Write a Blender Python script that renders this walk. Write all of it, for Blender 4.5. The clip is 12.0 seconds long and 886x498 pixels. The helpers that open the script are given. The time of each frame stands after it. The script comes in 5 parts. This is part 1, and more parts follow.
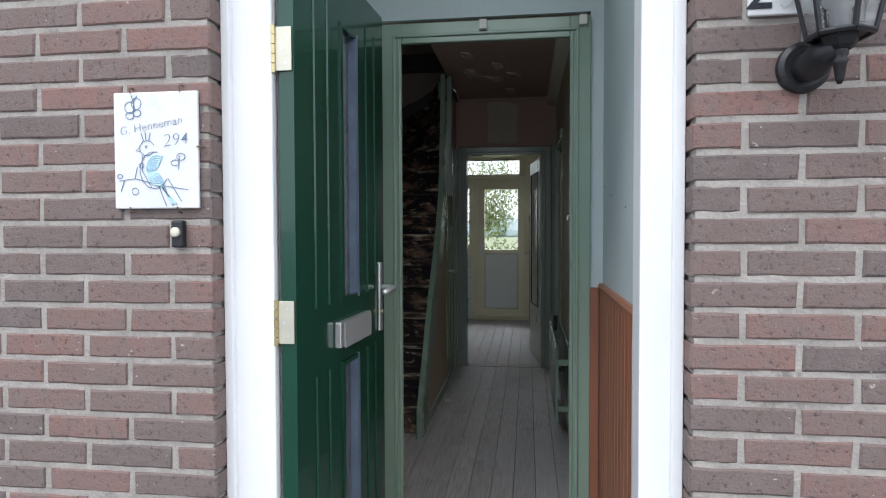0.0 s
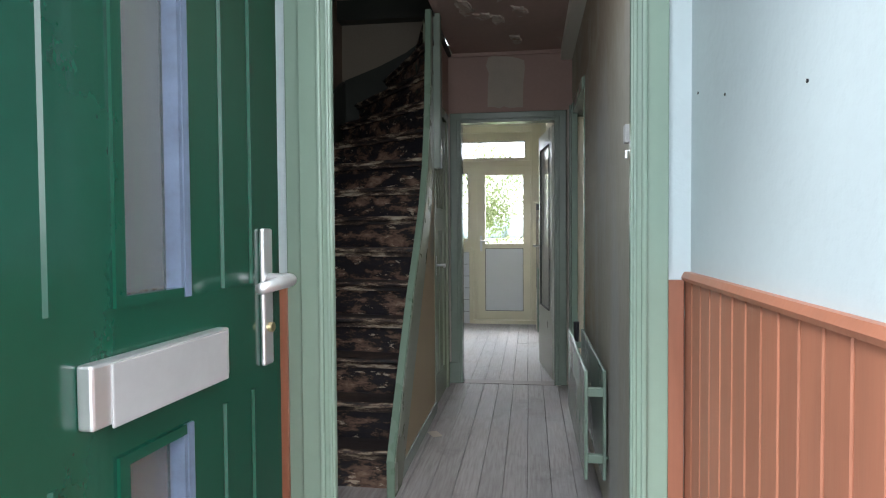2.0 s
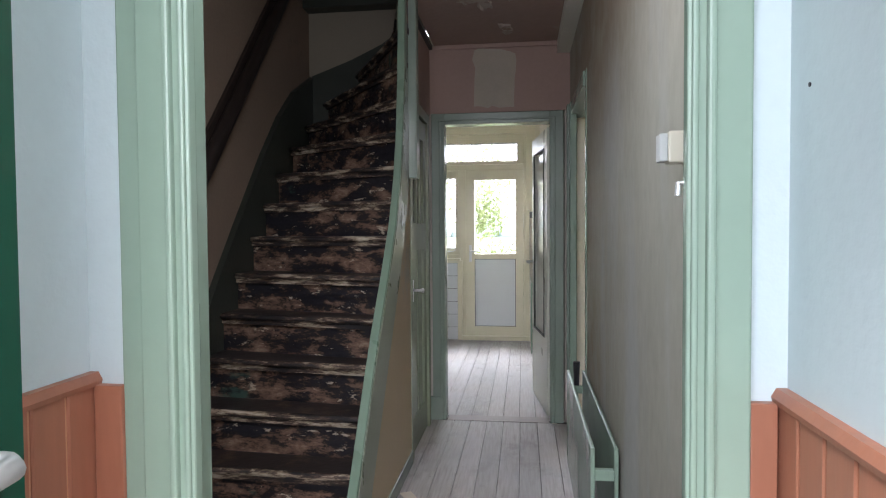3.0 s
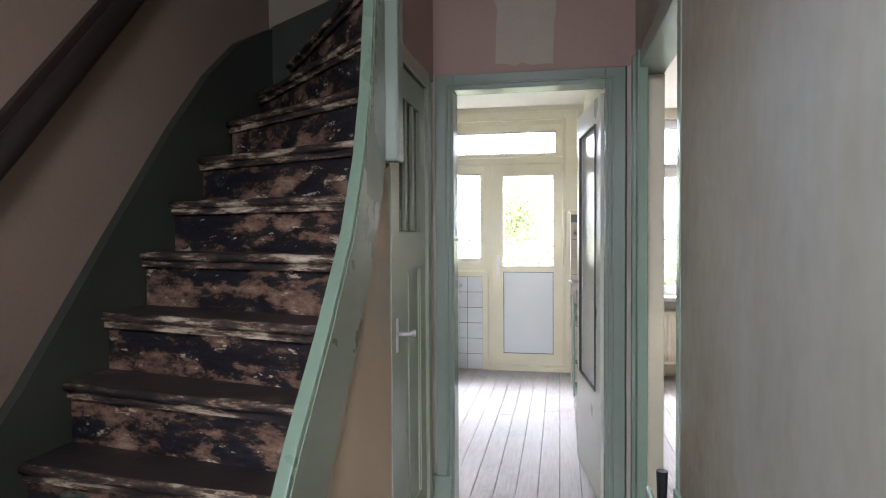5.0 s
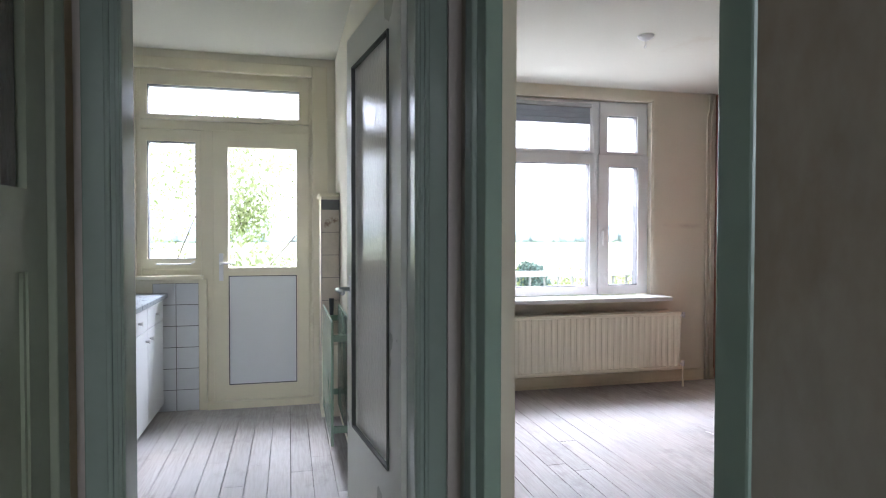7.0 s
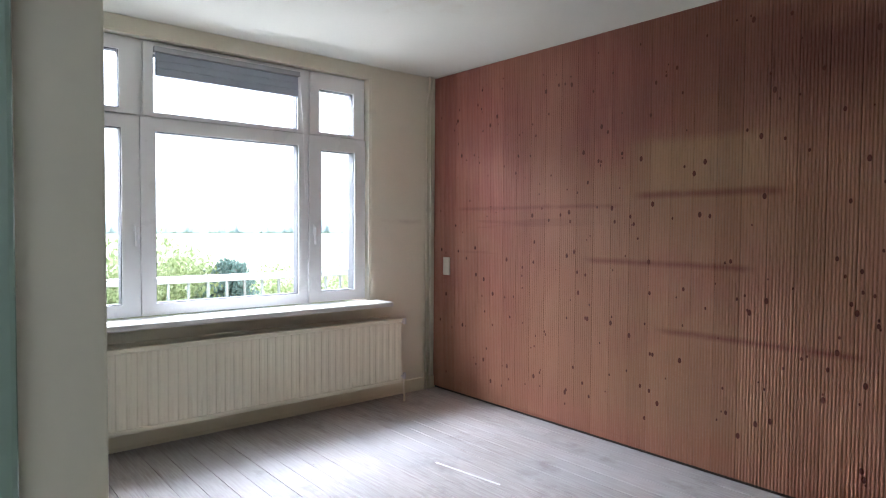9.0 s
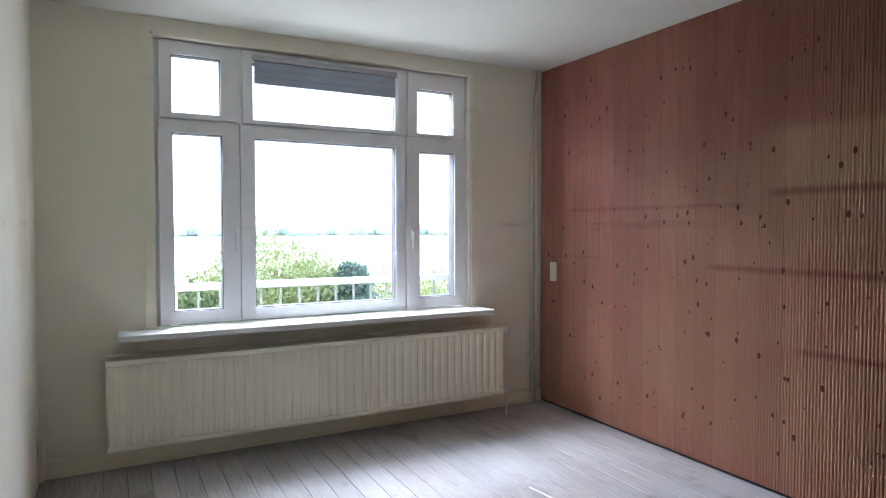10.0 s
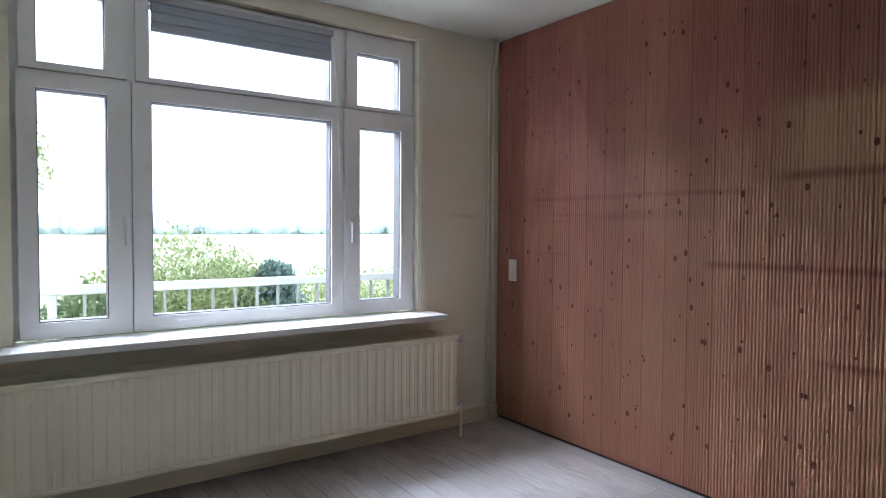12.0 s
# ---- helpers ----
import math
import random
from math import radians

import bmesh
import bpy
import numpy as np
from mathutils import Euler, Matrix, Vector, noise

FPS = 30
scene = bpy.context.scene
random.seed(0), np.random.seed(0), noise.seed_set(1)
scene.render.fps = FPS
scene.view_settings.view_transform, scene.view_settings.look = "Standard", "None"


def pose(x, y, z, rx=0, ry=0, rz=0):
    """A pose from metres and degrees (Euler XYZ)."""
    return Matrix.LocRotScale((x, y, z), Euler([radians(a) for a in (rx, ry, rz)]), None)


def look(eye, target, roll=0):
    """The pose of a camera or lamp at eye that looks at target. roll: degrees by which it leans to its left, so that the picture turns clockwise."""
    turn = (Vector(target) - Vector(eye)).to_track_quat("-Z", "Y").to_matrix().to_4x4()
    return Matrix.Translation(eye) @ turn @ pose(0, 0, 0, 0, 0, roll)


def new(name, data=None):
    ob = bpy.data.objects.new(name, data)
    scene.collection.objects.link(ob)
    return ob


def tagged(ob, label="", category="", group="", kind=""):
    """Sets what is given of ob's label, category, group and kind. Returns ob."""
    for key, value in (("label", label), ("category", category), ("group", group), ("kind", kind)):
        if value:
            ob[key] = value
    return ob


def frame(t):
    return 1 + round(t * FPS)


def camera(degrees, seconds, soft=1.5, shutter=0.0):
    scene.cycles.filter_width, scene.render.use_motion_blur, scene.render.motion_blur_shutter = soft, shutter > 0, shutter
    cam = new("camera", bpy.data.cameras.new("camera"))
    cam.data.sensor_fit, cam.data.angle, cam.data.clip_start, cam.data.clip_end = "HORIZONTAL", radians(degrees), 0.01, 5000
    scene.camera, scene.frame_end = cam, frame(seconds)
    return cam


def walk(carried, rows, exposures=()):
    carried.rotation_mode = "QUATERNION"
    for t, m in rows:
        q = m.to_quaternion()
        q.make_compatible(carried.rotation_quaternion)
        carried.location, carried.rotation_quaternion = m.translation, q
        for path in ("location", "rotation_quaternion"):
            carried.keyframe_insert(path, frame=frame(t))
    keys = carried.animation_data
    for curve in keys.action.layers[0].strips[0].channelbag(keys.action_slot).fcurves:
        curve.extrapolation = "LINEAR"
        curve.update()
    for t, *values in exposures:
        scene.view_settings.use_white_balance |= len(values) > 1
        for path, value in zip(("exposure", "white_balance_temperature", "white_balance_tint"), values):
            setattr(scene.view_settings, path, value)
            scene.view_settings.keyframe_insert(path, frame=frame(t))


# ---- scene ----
# ---------------------------------------------------------------- camera
cam = camera(70.8, 12.0, soft=1.1)
PATH = [
    (0, (1.213, 1.589, 1.334), (0.944, 3.57, 1.269), -0.2),
    (0.5, (1.239, 1.767, 1.308), (0.962, 3.746, 1.24), -0.3),
    (1, (1.184, 2.077, 1.253), (0.903, 4.056, 1.185), -0.3),
    (1.5, (1.185, 2.459, 1.232), (0.909, 4.439, 1.162), -0.3),
    (2, (1.157, 2.735, 1.207), (0.881, 4.715, 1.146), -0.4),
    (2.5, (1.17, 3.038, 1.297), (0.908, 5.019, 1.226), -0.4),
    (3, (1.169, 3.334, 1.325), (0.912, 5.316, 1.261), -0.4),
    (3.5, (1.133, 3.663, 1.419), (0.879, 5.646, 1.351), -0.5),
    (5.5, (1.138, 4.977, 1.325), (0.748, 6.938, 1.276), -0.3),
    (6, (1.109, 5.376, 1.305), (0.755, 7.344, 1.256), -0.3),
    (6.5, (1.044, 5.7, 1.289), (0.989, 7.699, 1.24), -0.2),
    (7, (1.017, 5.957, 1.274), (1.497, 7.898, 1.226), 0.1),
    (7.2, (1.028, 6.045, 1.305), (1.663, 7.941, 1.250), 0.0),
    (7.4, (1.031, 6.139, 1.307), (1.799, 7.984, 1.252), 0.0),
    (7.7, (1.042, 6.316, 1.300), (1.995, 8.073, 1.240), 0.3),
    (9.3, (1.575, 6.861, 1.321), (2.872, 8.381, 1.249), 0.4),
    (9.5, (1.654, 6.885, 1.332), (2.87, 8.471, 1.259), 0.2),
    (10, (1.765, 6.872, 1.328), (2.705, 8.636, 1.258), 0.0),
    (10.5, (1.811, 6.86, 1.313), (2.598, 8.698, 1.247), 0.0),
    (11, (1.848, 6.983, 1.282), (2.583, 8.842, 1.215), 0.0),
    (11.5, (1.911, 7.261, 1.276), (2.738, 9.081, 1.205), 0.1),
    (12, (1.975, 7.509, 1.274), (3.119, 9.148, 1.204), 0.4),
]
EXPOSURES = [(0, 0.72, 6100, 10), (1.0, 0.98, 6250, 9), (1.5, 1.65, 6250, 8), (2.0, 2.28, 6150, 11), (2.5, 2.55, 6000, 13), (3.5, 2.9, 6400, 19), (5.5, 3.45, 5950, 19), (6.5, 2.9, 5850, 18), (7.0, 2.55, 5850, 17), (7.5, 2.38, 6050, 17), (9.5, 2.5, 5600, 13), (10, 2.22, 5550, 13), (10.5, 1.95, 5500, 13), (11, 1.8, 5450, 13), (11.5, 1.8, 5450, 13), (12, 1.92, 5550, 13)]
walk(cam, [(t, look(eye, target, roll)) for t, eye, target, roll in PATH], EXPOSURES)

# ---------------------------------------------------------------- light
world = bpy.data.worlds.new("overcast_sky")
scene.world = world
world.use_nodes = True
wt = world.node_tree
sky = wt.nodes.new("ShaderNodeTexSky")
sky.sky_type = "NISHITA"
sky.sun_disc = False
sky.sun_elevation, sky.sun_rotation = radians(48), radians(150)
sky.dust_density, sky.air_density = 4.0, 1.0
pale = wt.nodes.new("ShaderNodeMixRGB")
pale.inputs[0].default_value = 0.75
pale.inputs[2].default_value = (11.5, 11.9, 12.5, 1)
wt.links.new(sky.outputs[0], pale.inputs[1])
wt.links.new(pale.outputs[0], wt.nodes["Background"].inputs[0])
wt.nodes["Background"].inputs[1].default_value = 0.11
sun = new("sun", bpy.data.lights.new("sun", "SUN"))
sun.data.energy, sun.data.angle, sun.data.color = 0.8, radians(20), (1, 0.97, 0.92)
sun.matrix_world = look((-6, -10, 14), (0, 0, 0))


def sky_fill(name, centre, target, w, h, power):
    """An added area lamp that stands in for daylight near an opening, out of view."""
    lamp = new(name, bpy.data.lights.new(name, "AREA"))
    lamp.data.shape, lamp.data.size, lamp.data.size_y, lamp.data.energy = "RECTANGLE", w, h, power
    lamp.data.color = (0.95, 0.98, 1.0)
    lamp.matrix_world = look(centre, target)
    return lamp


sky_fill("living_daylight", (2.7, 12.60, 3.55), (3.1, 8.6, 0.9), 2.4, 1.2, 82)
# added lamp below the sill, for light thrown up by the balcony
sky_fill("living_balcony_bounce", (3.0, 11.55, 0.22), (3.0, 8.0, 1.6), 2.4, 0.5, 9)
sky_fill("kitchen_daylight", (0.50, 12.60, 3.55), (0.65, 8.6, 0.7), 1.4, 1.2, 44)
# added fill lamps over the door heads, to lift porch and hall
sky_fill("front_door_daylight", (1.03, 3.33, 2.44), (0.85, 6.6, 0.5), 0.8, 0.26, 1.2)
sky_fill("inner_door_daylight", (0.86, 4.34, 2.24), (0.58, 6.6, 0.75), 0.6, 0.2, 2.0)

# ---------------------------------------------------------------- materials
def nodes_of(name):
    m = bpy.data.materials.new(name)
    m.use_nodes = True
    nt = m.node_tree
    return m, nt, nt.nodes["Principled BSDF"]


def noise_node(nt, scale, detail=4.0, stretch=(1, 1, 1), rough=0.55):
    mp = nt.nodes.new("ShaderNodeMapping")
    mp.inputs["Scale"].default_value = stretch
    geo = nt.nodes.new("ShaderNodeNewGeometry")
    n = nt.nodes.new("ShaderNodeTexNoise")
    n.inputs["Scale"].default_value, n.inputs["Detail"].default_value = scale, detail
    n.inputs["Roughness"].default_value = rough
    nt.links.new(geo.outputs["Position"], mp.inputs[0])
    nt.links.new(mp.outputs[0], n.inputs["Vector"])
    return n


def ramp(nt, src, stops):
    r = nt.nodes.new("ShaderNodeValToRGB")
    e = r.color_ramp.elements
    while len(e) < len(stops):
        e.new(0.5)
    for el, (p, c) in zip(e, stops):
        el.position, el.color = p, (*c, 1) if len(c) == 3 else c
    nt.links.new(src, r.inputs[0])
    return r


def mixed(nt, fac, a, b, mode="MIX"):
    m = nt.nodes.new("ShaderNodeMixRGB")
    m.blend_type = mode
    for sock, v in zip(m.inputs, (fac, a, b)):
        if isinstance(v, (int, float)):
            sock.default_value = v
        elif isinstance(v, tuple):
            sock.default_value = (*v, 1)
        else:
            nt.links.new(v, sock)
    return m.outputs[0]


def bumped(nt, bsdf, src, strength, dist=0.004):
    b = nt.nodes.new("ShaderNodeBump")
    b.inputs["Strength"].default_value, b.inputs["Distance"].default_value = strength, dist
    nt.links.new(src, b.inputs["Height"])
    nt.links.new(b.outputs[0], bsdf.inputs["Normal"])


def shade(c, k):
    return tuple(min(1, v * k) for v in c)


def paint(name, col, rough=0.5, var=0.12, scale=3.0, bump=0.15, grain=60.0, stretch=(1, 1, 1), stain=None, stain_at=0.62, metal=0.0, per_object=0.0, coat=0.0):
    """Paint, plaster or plain stuff with large and fine unevenness, and stains of a second colour."""
    m, nt, b = nodes_of(name)
    big = noise_node(nt, scale, 5, stretch)
    fine = noise_node(nt, grain, 3, stretch)
    c = ramp(nt, big.outputs[0], [(0.3, shade(col, 1 - var)), (0.7, shade(col, 1 + var))]).outputs[0]
    c = mixed(nt, 0.25, c, ramp(nt, fine.outputs[0], [(0.3, shade(col, 1 - var)), (0.7, shade(col, 1 + var))]).outputs[0])
    if stain:
        s = noise_node(nt, scale * 0.7, 8, stretch, 0.68)
        f = ramp(nt, s.outputs[0], [(stain_at, (0, 0, 0)), (stain_at + 0.08, (1, 1, 1))])
        c = mixed(nt, f.outputs[0], c, stain)
    if per_object:
        info = nt.nodes.new("ShaderNodeObjectInfo")
        v = ramp(nt, info.outputs["Random"], [(0, (1 - per_object,) * 3), (1, (1, 1, 1))])
        c = mixed(nt, 1.0, c, v.outputs[0], "MULTIPLY")
    nt.links.new(c, b.inputs["Base Color"])
    rr = ramp(nt, big.outputs[0], [(0.3, (rough * 0.85,) * 3), (0.7, (min(1, rough * 1.15),) * 3)])
    nt.links.new(rr.outputs[0], b.inputs["Roughness"])
    b.inputs["Metallic"].default_value = metal
    b.inputs["Coat Weight"].default_value = coat
    if bump:
        bumped(nt, b, fine.outputs[0], bump)
    return m


def brick_material():
    m, nt, b = nodes_of("fired_brick")
    info = nt.nodes.new("ShaderNodeObjectInfo")
    geo = nt.nodes.new("ShaderNodeNewGeometry")
    add = nt.nodes.new("ShaderNodeMath")
    add.operation = "ADD"
    nt.links.new(info.outputs["Random"], add.inputs[0])
    nt.links.new(geo.outputs["Random Per Island"], add.inputs[1])
    fr = nt.nodes.new("ShaderNodeMath")
    fr.operation = "FRACT"
    nt.links.new(add.outputs[0], fr.inputs[0])
    base = ramp(nt, fr.outputs[0], [(0.0, (0.145, 0.118, 0.110)), (0.35, (0.175, 0.134, 0.123)), (0.65, (0.20, 0.138, 0.125)), (0.85, (0.225, 0.14, 0.124)), (1.0, (0.25, 0.145, 0.125))]).outputs[0]
    n = noise_node(nt, 22, 6)
    f = noise_node(nt, 170, 4)
    c = mixed(nt, ramp(nt, n.outputs[0], [(0.4, (0, 0, 0)), (0.75, (0.8, 0.8, 0.8))]).outputs[0], base, (0.185, 0.15, 0.142))
    c = mixed(nt, ramp(nt, f.outputs[0], [(0.62, (0, 0, 0)), (0.75, (0.5, 0.5, 0.5))]).outputs[0], c, (0.32, 0.25, 0.23))
    pit = noise_node(nt, 75, 5, (1, 1, 1), 0.7)
    c = mixed(nt, ramp(nt, pit.outputs[0], [(0.30, (0.85, 0.85, 0.85)), (0.44, (0, 0, 0))]).outputs[0], c, (0.045, 0.036, 0.036))
    lime = noise_node(nt, 48, 2, (1, 1, 1.3))
    c = mixed(nt, ramp(nt, lime.outputs[0], [(0.73, (0, 0, 0)), (0.77, (0.8, 0.8, 0.8))]).outputs[0], c, (0.46, 0.42, 0.40))
    nt.links.new(c, b.inputs["Base Color"])
    b.inputs["Roughness"].default_value = 0.85
    bumped(nt, b, mixed(nt, 0.5, mixed(nt, 0.5, n.outputs[0], f.outputs[0]), pit.outputs[0]), 0.9, 0.009)
    return m


def board_material(name, light, dark, stain, per_object=0.22, along="y", rough=0.65):
    """Worn softwood boards, grain along one axis."""
    m, nt, b = nodes_of(name)
    st = {"y": (14, 0.9, 14), "z": (14, 14, 0.9)}[along]
    g = noise_node(nt, 6, 6, st)
    big = noise_node(nt, 1.6, 6, (1, 1, 1), 0.65)
    fine = noise_node(nt, 9, 8, st, 0.7)
    c = ramp(nt, g.outputs[0], [(0.35, dark), (0.62, light)]).outputs[0]
    c = mixed(nt, ramp(nt, big.outputs[0], [(0.45, (0, 0, 0)), (0.72, (0.75, 0.75, 0.75))]).outputs[0], c, stain)
    wash = noise_node(nt, 0.9, 5, (1, 0.7, 1), 0.6)
    c = mixed(nt, ramp(nt, wash.outputs[0], [(0.46, (0, 0, 0)), (0.58, (0.5, 0.5, 0.5))]).outputs[0], c, (0.46, 0.465, 0.475))
    dirt = noise_node(nt, 2.3, 7, (1.3, 0.8, 1), 0.7)
    c = mixed(nt, ramp(nt, dirt.outputs[0], [(0.55, (0, 0, 0)), (0.66, (0.65, 0.65, 0.65))]).outputs[0], c, shade(dark, 0.75))
    info = nt.nodes.new("ShaderNodeObjectInfo")
    v = ramp(nt, info.outputs["Random"], [(0, (1 - per_object,) * 3), (1, (1, 1, 1))])
    c = mixed(nt, 1.0, c, v.outputs[0], "MULTIPLY")
    spots = noise_node(nt, 26, 3)
    c = mixed(nt, ramp(nt, spots.outputs[0], [(0.70, (0, 0, 0)), (0.76, (0.55, 0.55, 0.55))]).outputs[0], c, shade(dark, 0.55))
    nt.links.new(c, b.inputs["Base Color"])
    b.inputs["Roughness"].default_value = rough
    bumped(nt, b, fine.outputs[0], 0.3, 0.003)
    return m


def flaking_stair_material():
    """Dark old paint and glue, scraped off in streaks down to brown and cream layers."""
    m, nt, b = nodes_of("flaking_stair_paint")
    a = noise_node(nt, 5.5, 9, (0.8, 1.1, 1.9), 0.74)
    s = noise_node(nt, 17.0, 8, (0.6, 1, 1.7), 0.72)
    k = noise_node(nt, 60.0, 4)
    c = ramp(nt, a.outputs[0], [(0.46, (0.010, 0.010, 0.015)), (0.50, (0.018, 0.013, 0.012)), (0.525, (0.11, 0.066, 0.045)), (0.59, (0.21, 0.13, 0.09)), (0.69, (0.37, 0.29, 0.21))]).outputs[0]
    c = mixed(nt, ramp(nt, s.outputs[0], [(0.605, (0, 0, 0)), (0.63, (0.95, 0.95, 0.95))]).outputs[0], c, (0.52, 0.44, 0.33))
    c = mixed(nt, ramp(nt, noise_node(nt, 7, 5, (0.5, 1, 1)).outputs[0], [(0.66, (0, 0, 0)), (0.71, (0.7, 0.7, 0.7))]).outputs[0], c, (0.06, 0.13, 0.10))
    nt.links.new(c, b.inputs["Base Color"])
    r = ramp(nt, s.outputs[0], [(0.4, (0.35, 0.35, 0.35)), (0.65, (0.8, 0.8, 0.8))])
    nt.links.new(r.outputs[0], b.inputs["Roughness"])
    bumped(nt, b, mixed(nt, 0.4, s.outputs[0], k.outputs[0]), 0.7, 0.006)
    return m


def nosing_material():
    m, nt, b = nodes_of("worn_nosing_paint")
    s = noise_node(nt, 9.0, 9, (0.5, 1, 3), 0.75)
    c = ramp(nt, s.outputs[0], [(0.44, (0.016, 0.014, 0.015)), (0.52, (0.09, 0.058, 0.042)), (0.555, (0.34, 0.27, 0.19)), (0.64, (0.56, 0.50, 0.39))]).outputs[0]
    nt.links.new(c, b.inputs["Base Color"])
    b.inputs["Roughness"].default_value = 0.6
    bumped(nt, b, s.outputs[0], 0.6, 0.005)
    return m


def panelling_material():
    """Reeded pine panelling, stained reddish, paler where sun or furniture has worn it, darker red towards the top,
    with round knots.
    """
    m, nt, b = nodes_of("reddish_pine_panelling")
    g = noise_node(nt, 5, 6, (6, 6, 0.5))
    big = noise_node(nt, 0.75, 3)
    c = ramp(nt, g.outputs[0], [(0.3, (0.30, 0.100, 0.075)), (0.7, (0.385, 0.145, 0.102))]).outputs[0]
    c = mixed(nt, ramp(nt, big.outputs[0], [(0.40, (0, 0, 0)), (0.60, (0.85, 0.85, 0.85))]).outputs[0], c, (0.385, 0.19, 0.115))
    band = noise_node(nt, 1.0, 4, (0.3, 0.35, 9))
    c = mixed(nt, ramp(nt, band.outputs[0], [(0.66, (0, 0, 0)), (0.72, (0.6, 0.6, 0.6))]).outputs[0], c, (0.21, 0.065, 0.045))
    c = mixed(nt, patch_mask(nt, 7.6, 9.4, 0.1, 1.75, 0.16, 1.2, 0.25), c, (0.385, 0.205, 0.12))
    # darker red zone along the top, away from the window wall
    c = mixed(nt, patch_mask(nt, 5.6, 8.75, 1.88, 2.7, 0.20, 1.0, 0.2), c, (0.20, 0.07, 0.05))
    c = mixed(nt, patch_mask(nt, 8.1, 8.85, 1.53, 1.80, 0.03, 3.0, 0.2), c, (0.42, 0.25, 0.14))
    for bar in ((8.2, 9.2, 1.095, 1.125), (8.05, 8.85, 1.485, 1.52), (7.7, 8.7, 0.72, 0.75), (9.0, 10.4, 1.44, 1.455)):
        c = mixed(nt, mixed(nt, 1.0, patch_mask(nt, *bar, 0.012, 4.0, 0.2), (0.75, 0.75, 0.75), "MULTIPLY"), c, (0.20, 0.062, 0.04))
    info = nt.nodes.new("ShaderNodeObjectInfo")
    v = ramp(nt, info.outputs["Random"], [(0, (0.84, 0.80, 0.78)), (1, (1, 1, 1))])
    c = mixed(nt, 1.0, c, v.outputs[0], "MULTIPLY")
    nt.links.new(c, b.inputs["Base Color"])
    b.inputs["Roughness"].default_value = 0.55
    bumped(nt, b, noise_node(nt, 40, 4, (3, 3, 0.4)).outputs[0], 0.2, 0.002)
    return m


def patch_mask(nt, y0, y1, z0, z1, soft, scale, low=0.35):
    """A soft-edged patch on a wall along y, broken up by noise."""
    geo = nt.nodes.new("ShaderNodeNewGeometry")
    xyz = nt.nodes.new("ShaderNodeSeparateXYZ")
    wob = nt.nodes.new("ShaderNodeVectorMath")
    wob.operation = "MULTIPLY_ADD"
    wob.inputs[1].default_value = (soft, soft, soft)
    nt.links.new(noise_node(nt, 6.0, 3).outputs["Color"], wob.inputs[0])
    nt.links.new(geo.outputs["Position"], wob.inputs[2])
    nt.links.new(wob.outputs[0], xyz.inputs[0])
    c = None
    for axis, lo, hi, s in ((1, y0, y1, soft * 4), (2, z0, z1, soft)):
        for a, b in ((lo - s, lo + s), (hi + s, hi - s)):
            mr = nt.nodes.new("ShaderNodeMapRange")
            mr.inputs["From Min"].default_value, mr.inputs["From Max"].default_value = a + soft / 2, b + soft / 2
            nt.links.new(xyz.outputs[axis], mr.inputs["Value"])
            c = mr.outputs[0] if c is None else mixed(nt, 1.0, c, mr.outputs[0], "MULTIPLY")
    n = ramp(nt, noise_node(nt, scale, 5, (1, 1, 1.4)).outputs[0], [(low, (0, 0, 0)), (low + 0.22, (1, 1, 1))])
    return mixed(nt, 1.0, c, n.outputs[0], "MULTIPLY")


def hall_wall_material():
    """Bare plaster: grey-green ground, pale bluish streaks, brown damp stains, browner towards the ceiling."""
    m, nt, b = nodes_of("stained_grey_plaster")
    big = noise_node(nt, 1.3, 6, (1, 1, 0.5), 0.6)
    fine = noise_node(nt, 28, 4, (1, 1, 0.6))
    c = ramp(nt, big.outputs[0], [(0.3, (0.35, 0.335, 0.255)), (0.5, (0.415, 0.41, 0.335)), (0.7, (0.455, 0.46, 0.395))]).outputs[0]
    streak = noise_node(nt, 2.0, 4, (1, 1.2, 0.22))
    c = mixed(nt, ramp(nt, streak.outputs[0], [(0.50, (0, 0, 0)), (0.60, (0.6, 0.6, 0.6))]).outputs[0], c, (0.45, 0.485, 0.48))
    # browner zone in the upper part of the wall
    c = mixed(nt, patch_mask(nt, 4.9, 7.4, 1.82, 2.9, 0.24, 1.6, 0.3), c, (0.26, 0.20, 0.13))
    c = mixed(nt, patch_mask(nt, 6.1, 6.62, 0.55, 1.0, 0.10, 5.0), c, (0.33, 0.23, 0.12))
    c = mixed(nt, patch_mask(nt, 6.2, 7.2, 1.1, 2.2, 0.18, 2.2), c, (0.34, 0.28, 0.19))
    c = mixed(nt, ramp(nt, noise_node(nt, 1.1, 8, (1, 1, 0.6), 0.68).outputs[0], [(0.60, (0, 0, 0)), (0.70, (0.6, 0.6, 0.6))]).outputs[0], c, (0.30, 0.23, 0.14))
    c = mixed(nt, 0.12, c, ramp(nt, fine.outputs[0], [(0.3, (0.2, 0.19, 0.16)), (0.7, (0.6, 0.6, 0.55))]).outputs[0])
    nt.links.new(c, b.inputs["Base Color"])
    b.inputs["Roughness"].default_value = 0.75
    bumped(nt, b, fine.outputs[0], 0.15)
    return m


def glass_material(name, rough=0.0, bump=0.0, tint=(1, 1, 1), clear=1.0):
    m, nt, b = nodes_of(name)
    b.inputs["Base Color"].default_value = (*tint, 1)
    b.inputs["Transmission Weight"].default_value = clear
    b.inputs["Roughness"].default_value = rough
    b.inputs["IOR"].default_value = 1.45
    if bump:
        bumped(nt, b, noise_node(nt, 45, 2).outputs[0], bump, 0.01)
    return m


